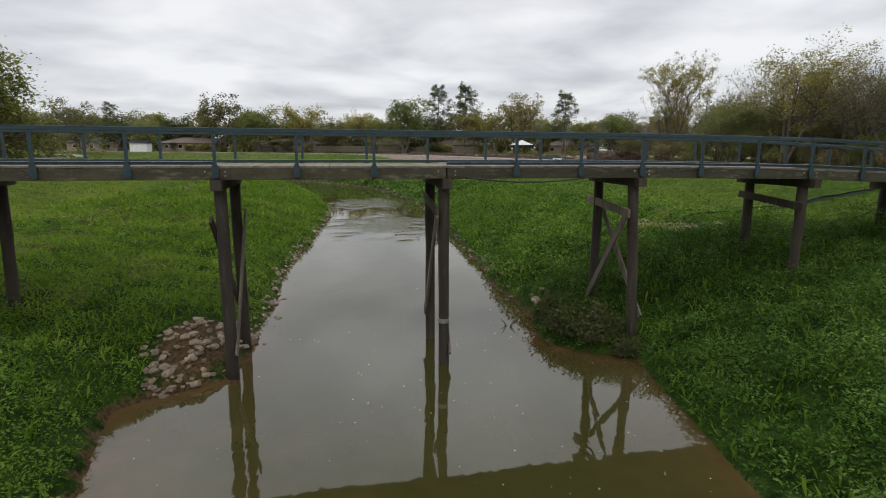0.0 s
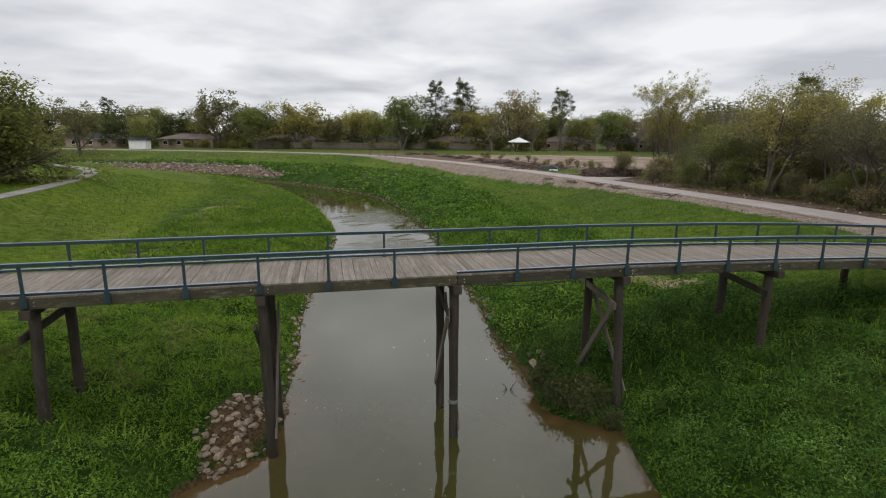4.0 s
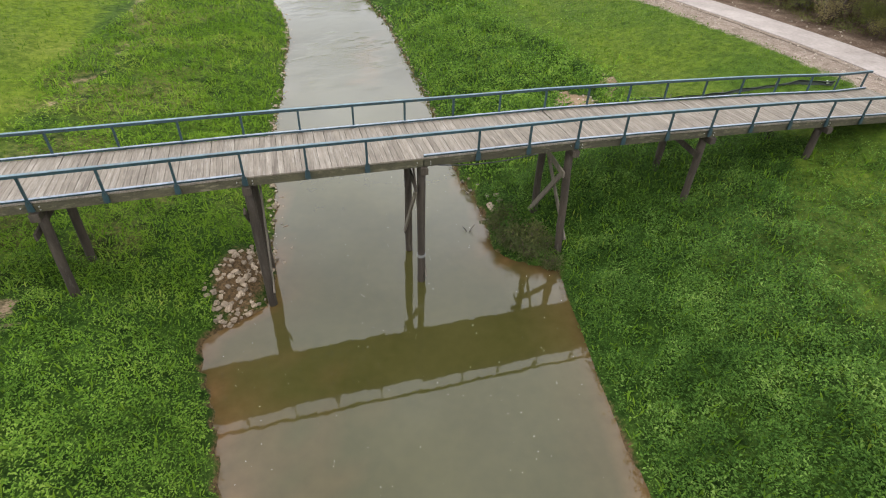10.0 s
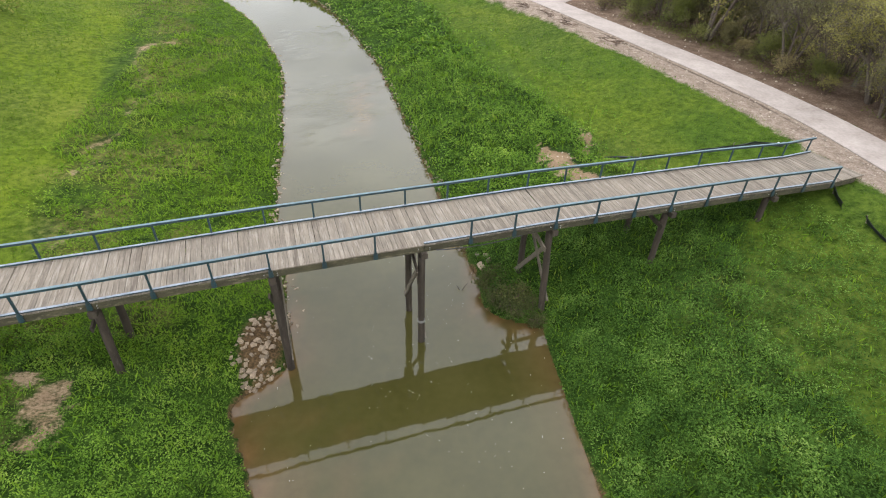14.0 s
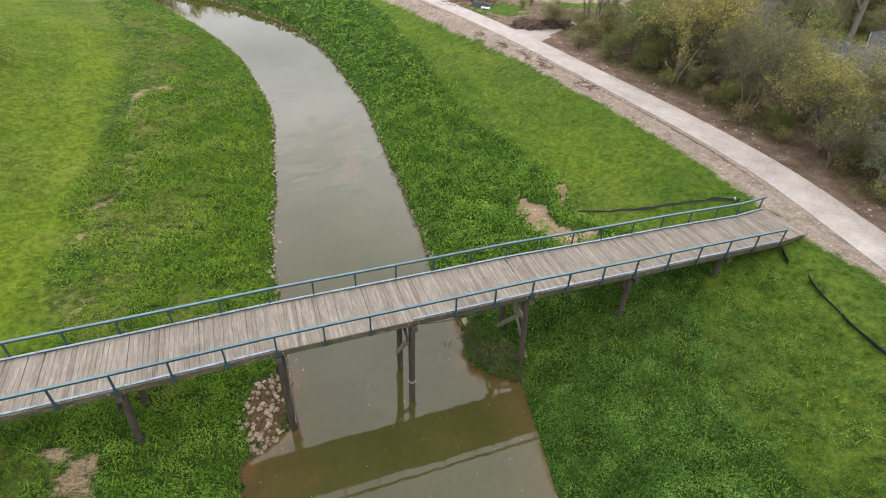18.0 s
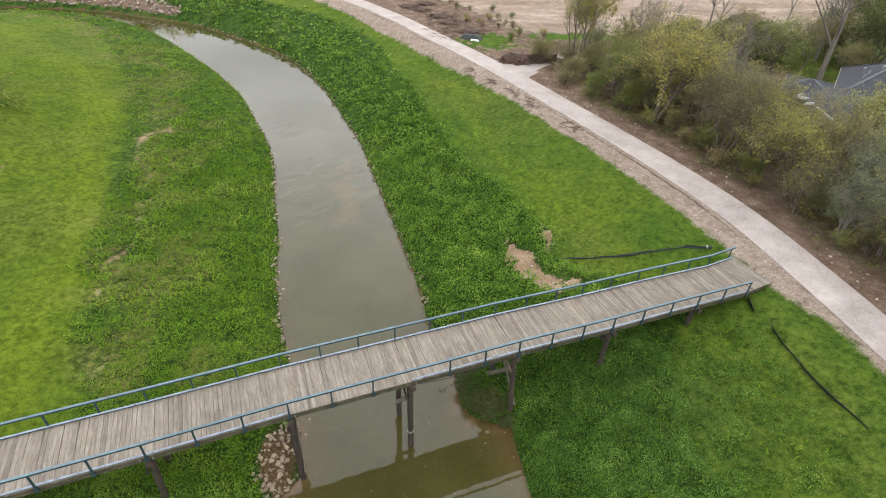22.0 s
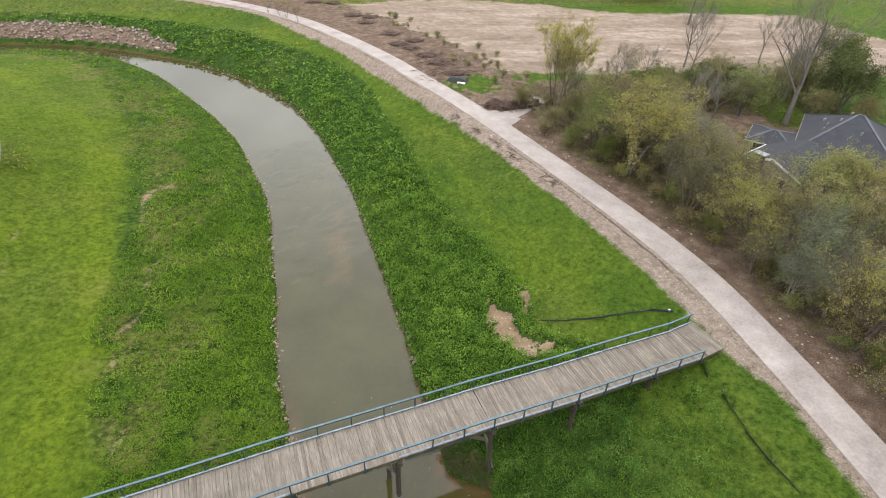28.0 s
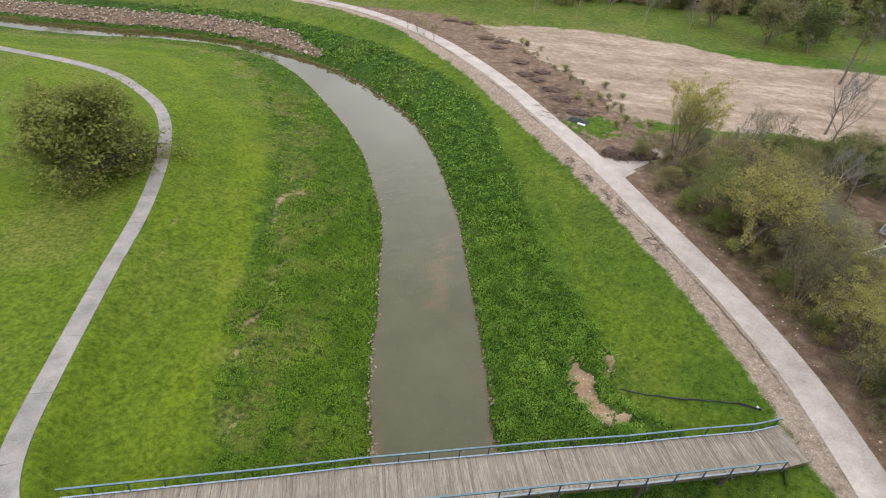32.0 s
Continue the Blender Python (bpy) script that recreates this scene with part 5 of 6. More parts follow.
CANOPY = {
    "bud": tree_parts(9.6, 4, 0.13, 2, (4, 4, 9), 0.75, 0.13, 6, M_BARK, M_LEAF_BUD, 0.45, 0.2, 0.22),
    "olive": tree_parts(8.4, 4, 0.12, 2, (4, 4, 9), 0.68, 0.11, 4, M_BARK, M_LEAF_OLIVE, 0.4, 0.17, 0.3),
    "green": tree_parts(7.6, 4, 0.11, 2, (4, 4, 8), 0.75, 0.13, 5, M_BARK, M_LEAF_FRESH, 0.38, 0.2, 0.2),
    "spring": tree_parts(7.6, 4, 0.11, 2, (4, 4, 8), 0.75, 0.13, 5, M_BARK, M_LEAF_SPRING, 0.35, 0.2, 0.2),
    "grey": tree_parts(7.6, 4, 0.10, 2, (4, 4, 8), 0.7, 0.12, 4, M_BARK_PALE, M_LEAF_PALE, 0.3, 0.18, 0.25),
}
CANOPY_LABEL = {"bud": "broad woodland tree with an airy yellow-green crown", "olive": "sparse woodland tree with fine olive-brown twigs and buds", "green": "bushy woodland tree in fresh green leaf", "spring": "bushy woodland tree with pale yellow-green young leaves", "grey": "feathery tree with pale grey-green spring leaves"}
random.seed(21)
LABELS = {"spring": "slender woodland tree with thin olive spring leaves", "thin": "thin half-bare woodland tree with early buds", "ever": "dense dark evergreen understorey tree", "scrub": "tangled brown scrub at the wood's edge"}
# the broad trees along the wood's edge
EDGE_TREES = (("bud", 27.7, 46.6, 1.05, 1.28), ("olive", 29.8, 37.9, 1.0, 1.02), ("bud", 32.0, 31.4, 0.8, 1.2), ("green", 26.2, 53.2, 0.82, 1.05), ("green", 27.6, 57.4, 0.85, 1.05), ("olive", 30.4, 42.4, 0.92, 0.95), ("spring", 32.4, 51.2, 0.95, 1.05), ("spring", 40.4, 35.6, 0.98, 1.2), ("bud", 44.8, 36.2, 0.78, 1.1), ("grey", 35.0, 27.6, 0.95, 1.1), ("grey", 31.6, 25.4, 0.72, 1.1), ("bud", 32.8, 20.0, 0.78, 1.1), ("grey", 36.4, 22.6, 0.9, 1.0), ("olive", 31.9, 14.4, 0.85, 1.1), ("green", 35.6, 13.0, 0.9, 1.0), ("olive", 32.4, 58.2, 0.95, 1.0), ("grey", 35.6, 46.8, 0.9, 1.0), ("olive", 34.4, 37.0, 0.9, 1.0), ("spring", 50.4, 61.4, 0.95, 1.2), ("green", 37.0, 62.6, 0.8, 1.1), ("olive", 32.2, 8.0, 0.85, 1.0), ("bud", 36.0, 6.0, 0.8, 1.0), ("spring", 38.0, 31.6, 0.85, 1.1), ("olive", 31.2, 34.6, 0.72, 1.0), ("olive", 30.9, 29.0, 0.6, 1.1), ("spring", 29.4, 50.4, 0.8, 1.0))
placed = []
for i, (kind, x, y, size, wide) in enumerate(EDGE_TREES):
    placed.append((x, y))
    plant("pale_tree" if kind == "grey" else "woodland_tree", CANOPY[kind], CANOPY_LABEL[kind], "tree", "broad trees of the wood's edge", x, y, size, i * 67, wide)


def free(x, y, gap):
    return all((x - a) ** 2 + (y - b) ** 2 > gap * gap for a, b in placed) and not (36.0 < x < 63 and 38.0 < y < 57.5) and float(sample(g_tr, np.array([x]), np.array([y]))[0]) > 5.6


count = 0
for tries in range(4000):
    x, y = random.uniform(29, 66), random.uniform(-2, 70)
    if count >= 62:
        break
    inner = x > 42
    if x > 53 and y > 57 and random.random() < 0.6:
        continue
    if not free(x, y, 3.8 if not inner else 4.4):
        continue
    placed.append((x, y))
    count += 1
    u = random.random()
    turn, size = random.uniform(0, 360), random.uniform(0.75, 1.12) * (0.66 if y > 52 else 0.74 if 20 < y < 38 else 0.84)
    if u < 0.4:
        plant("woodland_tree", random.choice(SPRING), LABELS["spring"], "tree", "trees of the wood", x, y, size * 0.95, turn)
    elif u < 0.78:
        plant("woodland_tree", random.choice(THIN), LABELS["thin"], "tree", "trees of the wood", x, y, size, turn)
    else:
        plant("evergreen_tree", random.choice(EVER), LABELS["ever"], "tree", "evergreens of the wood", x, y, size * 1.05, turn)
for i, (x, y) in enumerate(((37.0, 66.0), (41.5, 67.5), (45.5, 66.5), (49.0, 69.0), (53.5, 68.0))):
    plant("evergreen_tree", EVER[i % 2], LABELS["ever"], "tree", "evergreens of the wood", x, y, 0.95, i * 71, 1.2)
for i, (x, y) in enumerate(((34.0, 16.5), (33.2, 23.4), (33.2, 34.6), (36.5, 31.0), (33.0, 45.6), (36.2, 54.0), (42.5, 58.8), (46.0, 60.4), (31.5, 62.0))):
    plant("bare_bush", BARE[i % 2], "grey leafless bush among the young trees", "bush", "bare bushes", x, y, random.uniform(0.42, 0.55), i * 77, 1.3)
edge_spots = [(24.5, 66), (25.8, 62.5), (27.5, 57.5), (28.4, 51), (29.4, 47), (30.4, 42), (31.0, 36.5), (31.8, 31), (32, 26), (32.2, 21), (32.4, 16), (27.6, 60), (29.4, 49.5), (31.6, 39), (32.4, 33.5), (32.6, 28.5), (32.8, 23), (33, 18.5)]
for i, (x, y) in enumerate(edge_spots):
    x, y = x + random.uniform(-0.4, 0.6), y + random.uniform(-0.8, 0.8)
    plant("scrub_bush", SCRUB[i % 3], LABELS["scrub"], "bush", "scrub along the path", x, y, random.uniform(0.7, 1.15), random.uniform(0, 360))
    if i % 3 == 0:
        plant("woodland_tree", THIN[i % 2], LABELS["thin"], "tree", "trees of the wood", x + 1.2, y + 1.0, random.uniform(0.6, 0.8), random.uniform(0, 360))
for row, (out, gap) in enumerate(((6.0, 4.6), (10.5, 6.0))):
    last = None
    for i, p in enumerate(trail_r[:-1]):
        if not (8 < p[1] < 64) or (last is not None and np.hypot(*(p - last)) < gap):
            continue
        last = p
        d = trail_r[i + 1] - p
        d = d / np.hypot(*d)
        x, y = p[0] + d[1] * out + random.uniform(-0.9, 0.9), p[1] - d[0] * out + random.uniform(-0.9, 0.9)
        plant("young_tree", EDGE[random.randrange(4)], "bushy young tree with olive spring leaves at the wood's edge", "tree", "young trees along the path", x, y, random.uniform(0.38, 0.62), random.uniform(0, 360))
last = None
for i, p in enumerate(trail_r[:-1]):
    if not (4 < p[1] < 58) or (last is not None and np.hypot(*(p - last)) < 3.4):
        continue
    last = p
    d = (trail_r[i + 1] - p) / np.hypot(*(trail_r[i + 1] - p))
    out = random.uniform(3.9, 5.2)
    x, y = p[0] + d[1] * out, p[1] - d[0] * out
    plant("scrub_bush", SCRUB[random.randrange(3)], LABELS["scrub"], "bush", "scrub along the path", x, y, random.uniform(0.5, 0.95), random.uniform(0, 360), 1.2)
for x, y, s in ((25.7, 64.8, 1.08), (28.4, 68.5, 0.7)):
    plant("yellow_tree", YELLOW, "tall many-stemmed tree with yellow-green spring leaves", "tree", "", x, y, s, x * 40, 0.9)
for i, (x, y, s) in enumerate(((53.9, 82.4, 0.78), (68.6, 83.6, 0.62), (49.6, 73.6, 0.8), (60.5, 66, 1.0), (34.5, 66, 0.6), (41.0, 71.5, 0.55))):
    plant("bare_tree", BARE[i % 2], "tall leafless tree with pale forking limbs", "tree", "bare trees", x, y, s, i * 70, 1.0, 0)
plant("round_tree", ROUND, "broad bushy tree with dense olive crown on the meadow", "tree", "", -42.9, 48.6, 1.17, 30, 1.3)

plant("budding_tree", BIG, "tall tree with pale forking limbs and first buds beside the house", "tree", "", 55.2, 58.2, 1.0, 120, 1.15, 0)
for i, (x, y, s) in enumerate(((66, 62, 1.5), (70, 67, 1.4), (62.5, 66.5, 1.1), (74, 73, 1.5), (67, 73, 1.0))):
    plant("evergreen_tree", EVER[i % 3], LABELS["ever"], "tree", "evergreens of the wood", x, y, s, i * 71)

# far row of trees behind the houses
FAR = [(-105, 168, 2, 0.85), (-92, 160, 0, 0.85), (-73, 172, 1, 0.98), (-59, 165, 0, 0.95), (-48, 172, 3, 0.92), (-38, 170, 1, 0.72), (-31, 175, 3, 0.8), (-24, 172, 0, 0.72), (-15, 165, 0, 1.02), (-9, 178, 2, 0.85), (9, 170, 3, 0.85), (19, 168, 1, 1.1), (27, 172, 0, 0.8), (40, 175, 3, 0.75), (48, 168, 0, 0.8), (57, 172, 1, 0.9), (66, 168, 0, 0.95), (78, 160, 2, 0.9), (90, 165, 1, 1.05), (104, 158, 0, 1.1), (118, 162, 3, 1.1), (-118, 175, 3, 0.9), (-135, 170, 1, 1.0), (-82, 182, 3, 0.8), (-66, 185, 2, 0.9), (3, 186, 1, 0.9), (34, 186, 2, 0.95), (-44, 188, 2, 0.8)]
FAR_LABEL = ("broad far tree in fresh green leaf", "broad far tree with olive leaves", "dark evergreen tree behind the houses", "far tree with brownish spring buds")
for i, (x, y, k, s) in enumerate(FAR):
    plant("shade_tree", BROAD[k], FAR_LABEL[k], "tree", "far row of trees", x, y, s * random.choice((0.85, 1.0, 1.1, 1.2)), i * 53, random.uniform(0.9, 1.15))
for i in range(30):
    plant("shade_tree", BROAD[(i * 7) % 4], FAR_LABEL[(i * 7) % 4], "tree", "far row of trees", -230 + i * 16 + random.uniform(-5, 5), random.uniform(195, 240), random.choice((0.8, 0.9, 1.05, 1.15)), i * 31, 1.25)
for i in range(58):
    plant("hedge_bush", FAR_BUSH[i % 3], ("bushy olive growth behind the houses", "bushy dark evergreen growth behind the houses", "bushy brownish growth behind the houses")[i % 3], "bush", "far undergrowth", -225 + i * 7.6 + random.uniform(-2, 2), random.uniform(186, 200), random.uniform(0.8, 1.2), i * 41, 1.3)
plant("shade_tree", BROAD[1], FAR_LABEL[1], "tree", "far row of trees", -91, 132, 0.9, 10)
for i in range(26):
    plant("shade_tree", BROAD[(i * 5 + 1) % 4], FAR_LABEL[(i * 5 + 1) % 4], "tree", "far row of trees", -150 + i * 11 + random.uniform(-4, 4), random.uniform(183, 194), random.uniform(0.72, 0.95), i * 67, 1.3)
for i in range(46):
    plant("hedge_bush", FAR_BUSH[(i * 3 + i // 5) % 3], ("bushy olive growth before the houses", "bushy dark evergreen growth before the houses", "bushy brownish growth before the houses")[(i * 3 + i // 5) % 3], "bush", "far undergrowth", -140 + i * 5.6 + random.uniform(-2.4, 2.4), random.uniform(168.5, 172.5), random.uniform(0.32, 0.62), i * 43, 1.4)
for x, y, k, s in ((-5.0, 176, 0, 1.02), (3.6, 176, 1, 1.14), (33.5, 168, 1, 0.98), (-112, 178, 0, 0.75), (70, 110, 1, 0.9)):
    plant("pine_tree", PINE[k], "tall pine with a clumped dark top", "tree", "far pines", x, y, s, x * 9)
# trees on the lawn beyond the bare field
for i, (x, y, s) in enumerate(((11, 147, 0.5), (22, 147, 0.55), (39, 146, 0.55), (48, 139, 0.6), (31, 152, 0.5), (84, 128, 0.8))):
    plant("bare_tree", BARE[i % 2], "small leafless tree on the lawn", "tree", "lawn trees", x, y, s, i * 50)
for i, (x, y, s) in enumerate(((66, 137, 0.8), (74, 133, 0.75), (80, 142, 0.9), (57, 150, 0.8))):
    plant("shade_tree", BROAD[(i + 1) % 3], FAR_LABEL[(i + 1) % 3], "tree", "lawn trees", x, y, s, i * 80)

# saplings and brush heaps on the cleared strip
for i in range(26):
    t = random.random()
    x, y = 21 - 17 * t + random.uniform(-2.5, 6), 76 + 44 * t + random.uniform(-3, 4)
    plant("scrub_bush", SCRUB[i % 3], "low brown brush on the cleared strip", "bush", "brush on the cleared strip", x, y, random.uniform(0.3, 0.6), i * 40, 1.2)
for i, (x, y) in enumerate(((-18.2, 121.7), (-15.6, 119.1), (-14.0, 117.0), (-11.6, 114.1))):
    plant("sapling", THIN[i % 2], "thin young planted sapling beside the path", "sapling", "saplings by the path", x, y, 0.32, i * 60)


def heap(x, y, w, d, h):
    """A lumpy mound of shredded bark."""
    bm = bmesh.new()
    bmesh.ops.create_icosphere(bm, subdivisions=3, radius=1.0)
    for v in bm.verts:
        k = 1 + 0.35 * noise.noise(v.co * 1.8 + Vector((x, y, 0))) + 0.18 * noise.noise(v.co * 5 + Vector((y, x, 0)))
        v.co = Vector((v.co.x * w * k, v.co.y * d * k, max(v.co.z * h * k, -0.15)))
    me = bpy.data.meshes.new("mulch_mound")
    bm.to_mesh(me)
    bm.free()
    me.materials.append(M_MULCH)
    ob = new("mulch_mound", me)
    ob.matrix_basis = Matrix.Translation((x, y, float(sample(gz, np.array([float(x)]), np.array([float(y)]))[0])))
    tagged(ob, "low mound of dark shredded mulch and soil", "mulch", "mulch mounds")


def brush_heap(x, y, w, d, h, n, label):
    g = Geo()
    z = float(sample(gz, np.array([float(x)]), np.array([float(y)]))[0])
    for _ in range(n):
        a, r = random.uniform(0, math.tau), random.random() ** 0.7
        p = Vector((x + math.cos(a) * r * w, y + math.sin(a) * r * d, z + h * (1 - r) * random.uniform(0.2, 1.0)))
        b, ln = random.uniform(0, math.tau), random.uniform(0.5, 1.6)
        q = p + Vector((math.cos(b) * ln, math.sin(b) * ln, random.uniform(-0.25, 0.3)))
        q.z = max(q.z, z)
        g.tube([p, p.lerp(q, 0.5) + Vector((0, 0, 0.08)), q], [0.05, 0.035, 0.01], 4, cap=False)
    tagged(new("brush_heap", g.mesh("brush_heap", M_BRUSH)), label, "brush", kind="stuff")


for hx, hy, hw, hd in ((17.6, 67.0, 1.3, 1.0), (19.2, 66.2, 1.4, 0.9), (21.2, 66.6, 1.5, 0.9), (22.9, 67.2, 1.2, 0.8)):
    heap(hx, hy, hw, hd, 1.1)
    brush_heap(hx, hy, hw, hd, 1.15, 90, "dark cut brush heaped across the side path")
for i, (hx, hy) in enumerate(((-9.2, 131.6), (-5, 130.2), (-0.7, 118.8), (1.8, 112.9), (6.3, 104.2), (7.1, 97.4), (3.0, 117.5), (9.0, 95.0), (11.4, 90.6), (12.6, 86.4), (10.0, 99.5), (14.8, 81.0))):
    heap(hx, hy, 1.7 - 0.1 * (i % 4), 1.1, 0.5)
    brush_heap(hx, hy, 1.9, 1.3, 0.6, 60, "low heap of reddish cut brush on the cleared strip")
brush_heap(26, 58, 1.3, 6, 0.35, 200, "twigs and cut brush along the path's edge")
brush_heap(13, 85, 5, 9, 0.3, 260, "scattered brush on the cleared strip")
for hy in (46.0, 52.5, 55.5, 60.0, 64.5):
    hx = float(np.interp(hy, trail_r[:, 1], trail_r[:, 0])) - 3.0
    brush_heap(hx, hy, 0.5, 1.6, 0.08, 13, "loose sticks in the rut beside the path")

# covered stack beside the path, and the far walk behind the house
stack = thing("covered_stack", "low stack under a dark green tarpaulin beside the path", "tarpaulin", pose(14.3, 77.6, 4.8, 0, 0, -28))
cover = Geo()
for i in range(9):
    for j in range(5):
        u, v = i / 8 * 2 - 1, j / 4 * 2 - 1
        cover.v.append((u * 1.6, v * 0.8, 0.62 * (1 - max(abs(u), abs(v)) ** 4) + 0.16 * noise.noise(Vector((u * 2.2, v * 2.2, 3.0)))))
cover.f += [(i * 5 + j, (i + 1) * 5 + j, (i + 1) * 5 + j + 1, i * 5 + j + 1) for i in range(8) for j in range(4)]
part("tarpaulin", cover, M_FABRIC, stack)
part("pale_sheet", Geo().box((0.3, -1.05, 0.0), (1.5, -0.78, 0.2), None, 0.02), M_WHITE, stack, "pale sheet at its foot")

# side path spur
spur = np.array([(16.2, 61.2), (18.2, 63.2), (20.2, 65.0), (22.6, 67.2), (25.2, 69.6)])
strip("path_section", spur, 2.5, 0.046, M_TRAIL, pavement, 4.8)
part("path_flare", Geo().add([(17.6, 59.6, 4.842), (20.2, 62.6, 4.842), (17.4, 65.6, 4.842), (15.0, 65.4, 4.842), (17.6, 59.6, 4.7), (20.2, 62.6, 4.7), (17.4, 65.6, 4.7), (15.0, 65.4, 4.7)], [(0, 1, 2, 3), (4, 5, 1, 0), (5, 6, 2, 1), (6, 7, 3, 2), (7, 4, 0, 3)]), M_TRAIL, pavement)

# leafy shrub hanging over the water at the timber bent
random.seed(5)
sh = tree_parts(1.0, 8, 0.02, 1, (3, 5, 6), 0.9, 0.10, 3, M_BRUSH, M_LEAF_DARK, 0.1, 0.15, -0.25, 0.4, 1.8)
for x, y, s, turn in ((4.0, 18.7, 0.9, 0), (4.3, 17.6, 0.95, 80), (4.9, 17.0, 0.9, 160), (5.7, 16.3, 0.75, 240), (4.9, 17.6, 1.1, 300), (4.3, 19.2, 0.8, 20), (5.4, 17.4, 0.9, 120)):
    plant("water_shrub", sh, "sprawling leafy shrub drooping over the water's edge", "shrub", "shrubs at the water", x, y, s, turn)


def dead_branch(x, y, n, ln):
    g = Geo()
    for k in range(n):
        a = k * 1.3 + x
        p = Vector((x, y, -0.15))
        q = p + Vector((math.cos(a) * ln, math.sin(a) * ln * 0.6, 0.25 + 0.3 * random.random()))
        g.tube([p, p.lerp(q, 0.6) + Vector((0, 0, 0.06)), q], [0.025, 0.015, 0.005], 5, cap=False)
    t = thing("dead_branch", "bare dead branch sticking out of the water", "branch")
    part("twig", g, M_BARK, t)


dead_branch(2.5, 18.9, 4, 0.35)
dead_branch(2.9, 22.2, 5, 0.5)


# ---- houses ----
def house(x, y, w, d, h, roof_h, turn, roof_mat, label, over=0.5, vents=False):
    t = thing("house", label, "house", pose(x, y, float(sample(gz, np.array([float(x)]), np.array([float(y)]))[0]), 0, 0, turn))
    g = Geo().box((-w / 2, -d / 2, -0.3), (w / 2, d / 2, h))
    part("wall", g, M_BRICK, t)
    rw, rd = w / 2 + over, d / 2 + over
    ridge = max(rw - rd, 0.3)
    r = Geo().add([(-rw, -rd, h - 0.12), (rw, -rd, h - 0.12), (rw, rd, h - 0.12), (-rw, rd, h - 0.12), (-rw, -rd, h + 0.06), (rw, -rd, h + 0.06), (rw, rd, h + 0.06), (-rw, rd, h + 0.06), (-ridge, 0, h + roof_h), (ridge, 0, h + roof_h)], [(3, 2, 1, 0), (0, 1, 5, 4), (1, 2, 6, 5), (2, 3, 7, 6), (3, 0, 4, 7), (4, 5, 9, 8), (6, 7, 8, 9), (5, 6, 9), (7, 4, 8)])
    roof = part("roof", r, roof_mat, t)
    caps = Geo()
    for a, b in (((-rw, -rd), -ridge), ((-rw, rd), -ridge), ((rw, -rd), ridge), ((rw, rd), ridge)):
        caps.beam((*a, h + 0.07), (b, 0, h + roof_h + 0.02), 0.26, 0.05)
    caps.beam((-ridge, 0, h + roof_h + 0.02), (ridge, 0, h + roof_h + 0.02), 0.26, 0.05)
    part("ridge_cap", caps, M_RIDGE if roof_mat is M_ROOF else roof_mat, roof, "paler shingle caps along the hips" if roof_mat is M_ROOF else "")
    gut = Geo()
    for a, b in (((-rw, -rd), (rw, -rd)), ((-rw, rd), (rw, rd)), ((-rw, -rd), (-rw, rd)), ((rw, -rd), (rw, rd))):
        gut.beam((*a, h - 0.02), (*b, h - 0.02), 0.08, 0.12)
    part("gutter", gut, M_SIDING, roof)
    for sgn in (-1, 1):
        for k in range(max(2, int(w / 4))):
            cx = -w / 2 + (k + 0.5) * w / max(2, int(w / 4))
            win = part("window", Geo().box((cx - 0.65, sgn * d / 2 - 0.04, 0.95), (cx + 0.65, sgn * d / 2 + 0.04, 2.15)), M_WHITE, t)
            part("pane", Geo().box((cx - 0.57, sgn * (d / 2 + 0.045) - 0.006, 1.03), (cx + 0.57, sgn * (d / 2 + 0.045) + 0.006, 2.07)), M_GLASS_DARK, win)
    for sgn in (-1, 1):
        win = part("window", Geo().box((sgn * w / 2 - 0.04, -0.65, 0.95), (sgn * w / 2 + 0.04, 0.65, 2.15)), M_WHITE, t)
        part("pane", Geo().box((sgn * (w / 2 + 0.045) - 0.006, -0.57, 1.03), (sgn * (w / 2 + 0.045) + 0.006, 0.57, 2.07)), M_GLASS_DARK, win)
    if vents:
        for vx, vy in ((-0.8, 0.7), (-1.6, -0.5), (-2.6, -0.9), (-2.9, -2.0), (-3.0, 1.4), (0.6, -2.6)):
            zz = h + roof_h * (1 - max(abs(vy) / rd, (abs(vx) - ridge) / (rw - ridge))) + 0.02
            part("vent", Geo().tube([(vx, vy, zz - 0.1), (vx, vy, zz + 0.28)], [0.14, 0.11], 8), M_STEEL, roof)
    return t


house(54.0, 47.1, 9.0, 12.0, 2.6, 3.2, -43, M_ROOF, "single-storey house with a charcoal shingle hip roof", vents=True)
house(46.4, 49.6, 4.0, 4.6, 2.35, 0.8, -43, M_ROOF, "low wing of the house with a charcoal shingle roof")


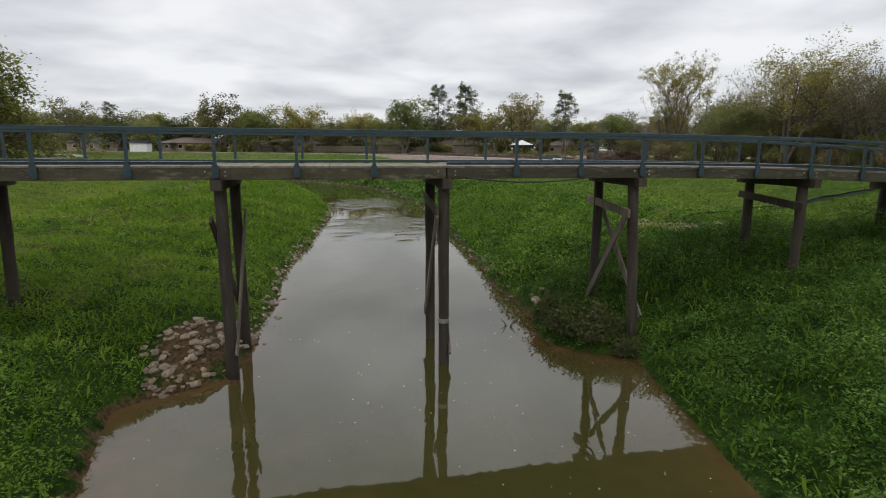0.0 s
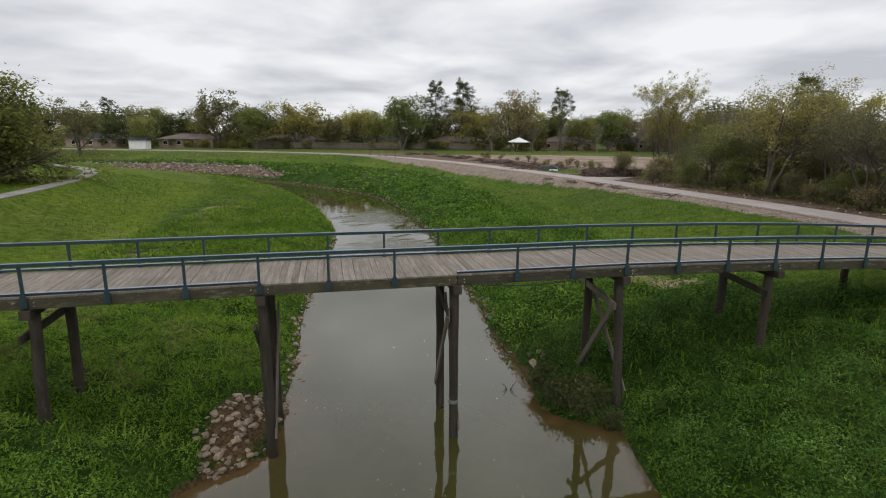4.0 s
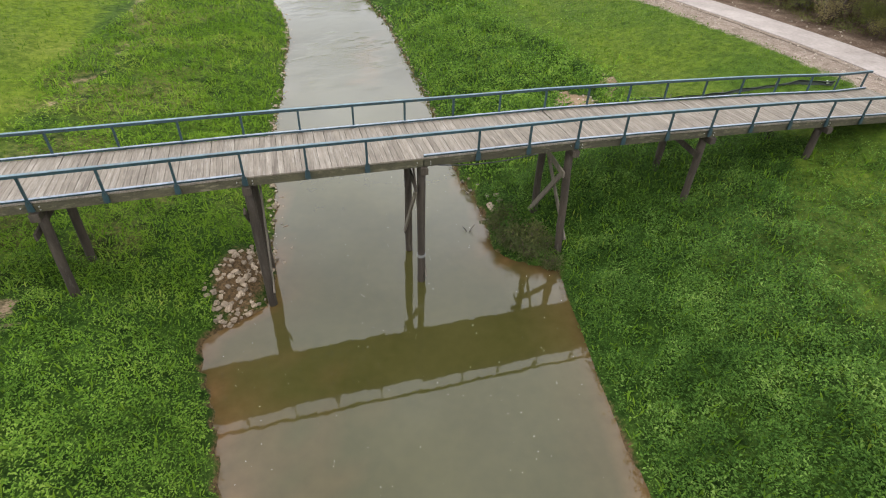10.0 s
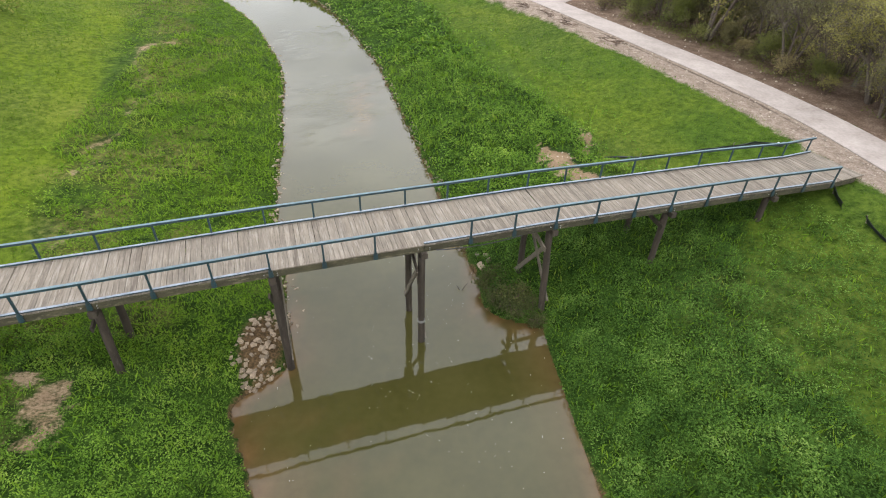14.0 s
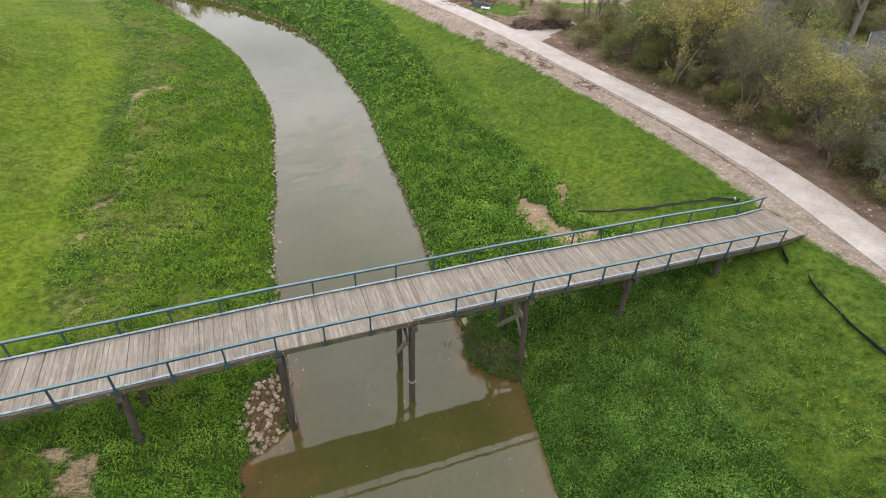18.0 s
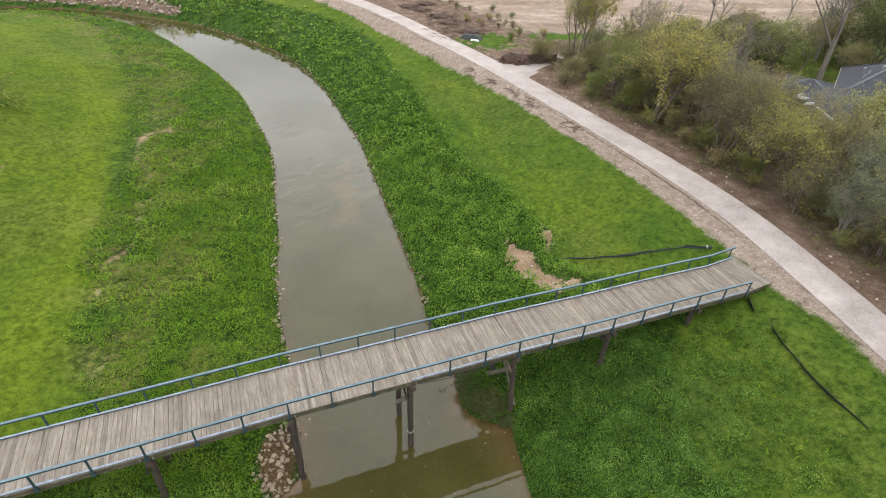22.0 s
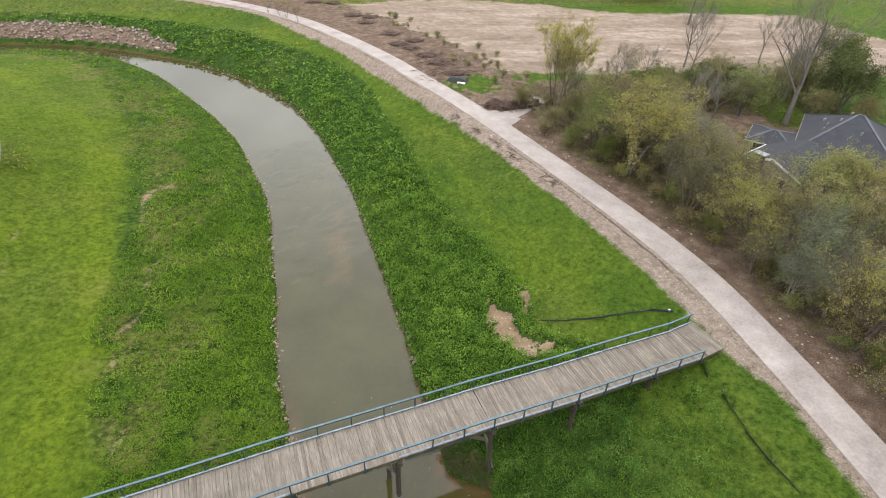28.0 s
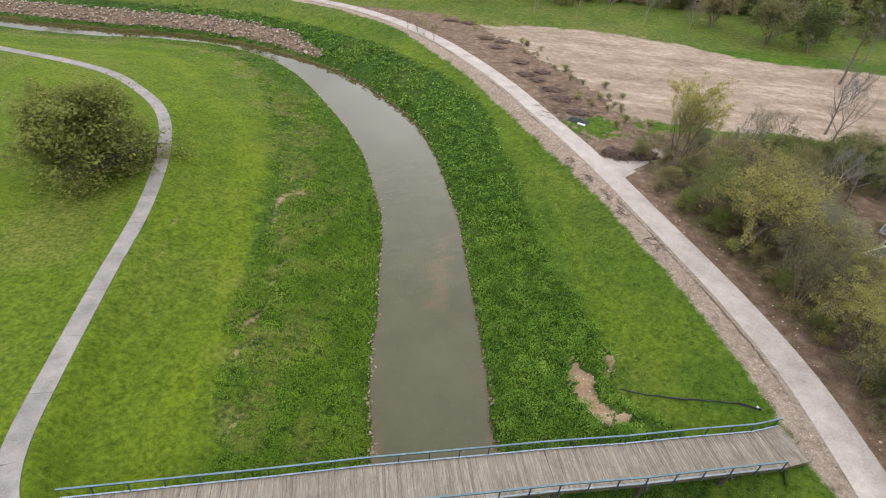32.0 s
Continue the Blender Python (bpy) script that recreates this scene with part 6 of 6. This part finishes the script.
def gabled_wing(x, y, turn, half, length, eave, rise):
    t = thing("gabled_wing", "gabled wing of the house with pale siding and a charcoal roof", "house", pose(x, y, ground_z(x, y), 0, 0, turn))
    top = eave + rise
    wall = Geo().add([(0, -half, -0.3), (0, half, -0.3), (0, half, eave), (0, 0, top), (0, -half, eave), (length, -half, -0.3), (length, half, -0.3), (length, half, eave), (length, 0, top), (length, -half, eave)], [(0, 4, 3, 2, 1), (5, 6, 7, 8, 9), (0, 5, 9, 4), (1, 2, 7, 6), (2, 3, 8, 7), (3, 4, 9, 8)])
    part("wall", wall, M_SIDING, t, "pale beige siding")
    fall = rise / half * (half + 0.45)
    for sg in (-1, 1):
        e = sg * (half + 0.45)
        r = Geo().add([(-0.35, 0, top + 0.03), (length, 0, top + 0.03), (length, e, top - fall + 0.03), (-0.35, e, top - fall + 0.03), (-0.35, 0, top + 0.13), (length, 0, top + 0.13), (length, e, top - fall + 0.13), (-0.35, e, top - fall + 0.13)], [(0, 1, 2, 3), (4, 7, 6, 5), (0, 4, 5, 1), (1, 5, 6, 2), (2, 6, 7, 3), (3, 7, 4, 0)])
        roof = part("roof", r, M_ROOF, t)
        part("barge_board", Geo().beam((-0.38, 0, top + 0.06), (-0.38, e, top - fall + 0.06), 0.06, 0.2), M_WHITE, roof, "white barge board")
        part("gutter", Geo().beam((-0.35, e + sg * 0.06, top - fall + 0.05), (length, e + sg * 0.06, top - fall + 0.05), 0.11, 0.12), M_WHITE, roof)
    ch = part("chimney", Geo().box((-0.75, 0.7, -0.3), (-0.02, 1.75, top + 0.2)), M_CHIMNEY, t, "dark grey-brown boxed chimney")
    part("cap", Geo().box((-0.85, 0.6, top + 0.2), (0.08, 1.85, top + 0.3)), M_STEEL, ch, "pale metal chimney cap")
    win = part("window", Geo().box((-0.05, -1.9, 1.0), (0.05, -0.6, 2.1)), M_WHITE, t)
    part("pane", Geo().box((-0.075, -1.82, 1.08), (-0.055, -0.68, 2.02)), M_GLASS_DARK, win)


gabled_wing(40.6, 41.9, 27.3, 3.0, 8.0, 2.5, 1.15)
for i, (x, y, w, turn) in enumerate(((-112, 172, 15, 4), (-84, 176, 17, 2), (-52, 178, 18, -3), (-26, 178, 19, 0), (2, 181, 18, 3), (38, 180, 17, -4), (62, 178, 18, 2), (92, 172, 17, 5), (118, 170, 17, 0))):
    house(x, y, w, 10, 2.7, 1.7, turn, M_ROOF_BROWN if i % 3 else M_ROOF, "low brick house with a brown shingle roof beyond the field" if i % 3 else "low brick house with a grey shingle roof beyond the field")
shed = thing("shed", "small white garden shed near the far houses", "shed", pose(-91, 158, 5.0, 0, 0, 5))
part("wall", Geo().box((-2.4, -1.6, -0.2), (2.4, 1.6, 2.3)), M_WHITE, shed)
part("roof", Geo().add([(-2.7, -1.9, 2.25), (2.7, -1.9, 2.25), (2.7, 1.9, 2.25), (-2.7, 1.9, 2.25), (-2.7, 0, 3.1), (2.7, 0, 3.1)], [(3, 2, 1, 0), (0, 1, 5, 4), (2, 3, 4, 5), (1, 2, 5), (3, 0, 4)]), M_ROOF, shed)
gaz = thing("gazebo", "open white-roofed park shelter beyond the field", "gazebo", pose(19.8, 160, 5.0, 0, 0, 20) @ Matrix.Diagonal((0.9, 0.9, 1.0, 1)))
for sx in (-1, 1):
    for sy in (-1, 1):
        part("post", Geo().beam((sx * 2, sy * 2, -0.2), (sx * 2, sy * 2, 2.6), 0.16, 0.16), M_TIMBER, gaz)
part("roof", Geo().add([(-2.8, -2.8, 2.5), (2.8, -2.8, 2.5), (2.8, 2.8, 2.5), (-2.8, 2.8, 2.5), (0, 0, 3.9)], [(3, 2, 1, 0), (0, 1, 4), (1, 2, 4), (2, 3, 4), (3, 0, 4)]), M_WHITE, gaz)
fence_thing = thing("garden_fence", "long weathered plank fence before the far houses", "fence")
board_me = Geo().box((-0.07, -0.012, -0.1), (0.07, 0.012, 1.75)).mesh("picket", M_TIMBER_GREY)
for i in range(0, 290):
    x = -62 + i * 0.26
    part("picket", board_me, M_TIMBER_GREY, fence_thing, m=pose(x, 169 + 0.6 * math.sin(x * 0.05), 5.1 + random.uniform(-0.03, 0.03), 0, 0, 0) @ Matrix.Diagonal((1.75, 1, 1, 1)))
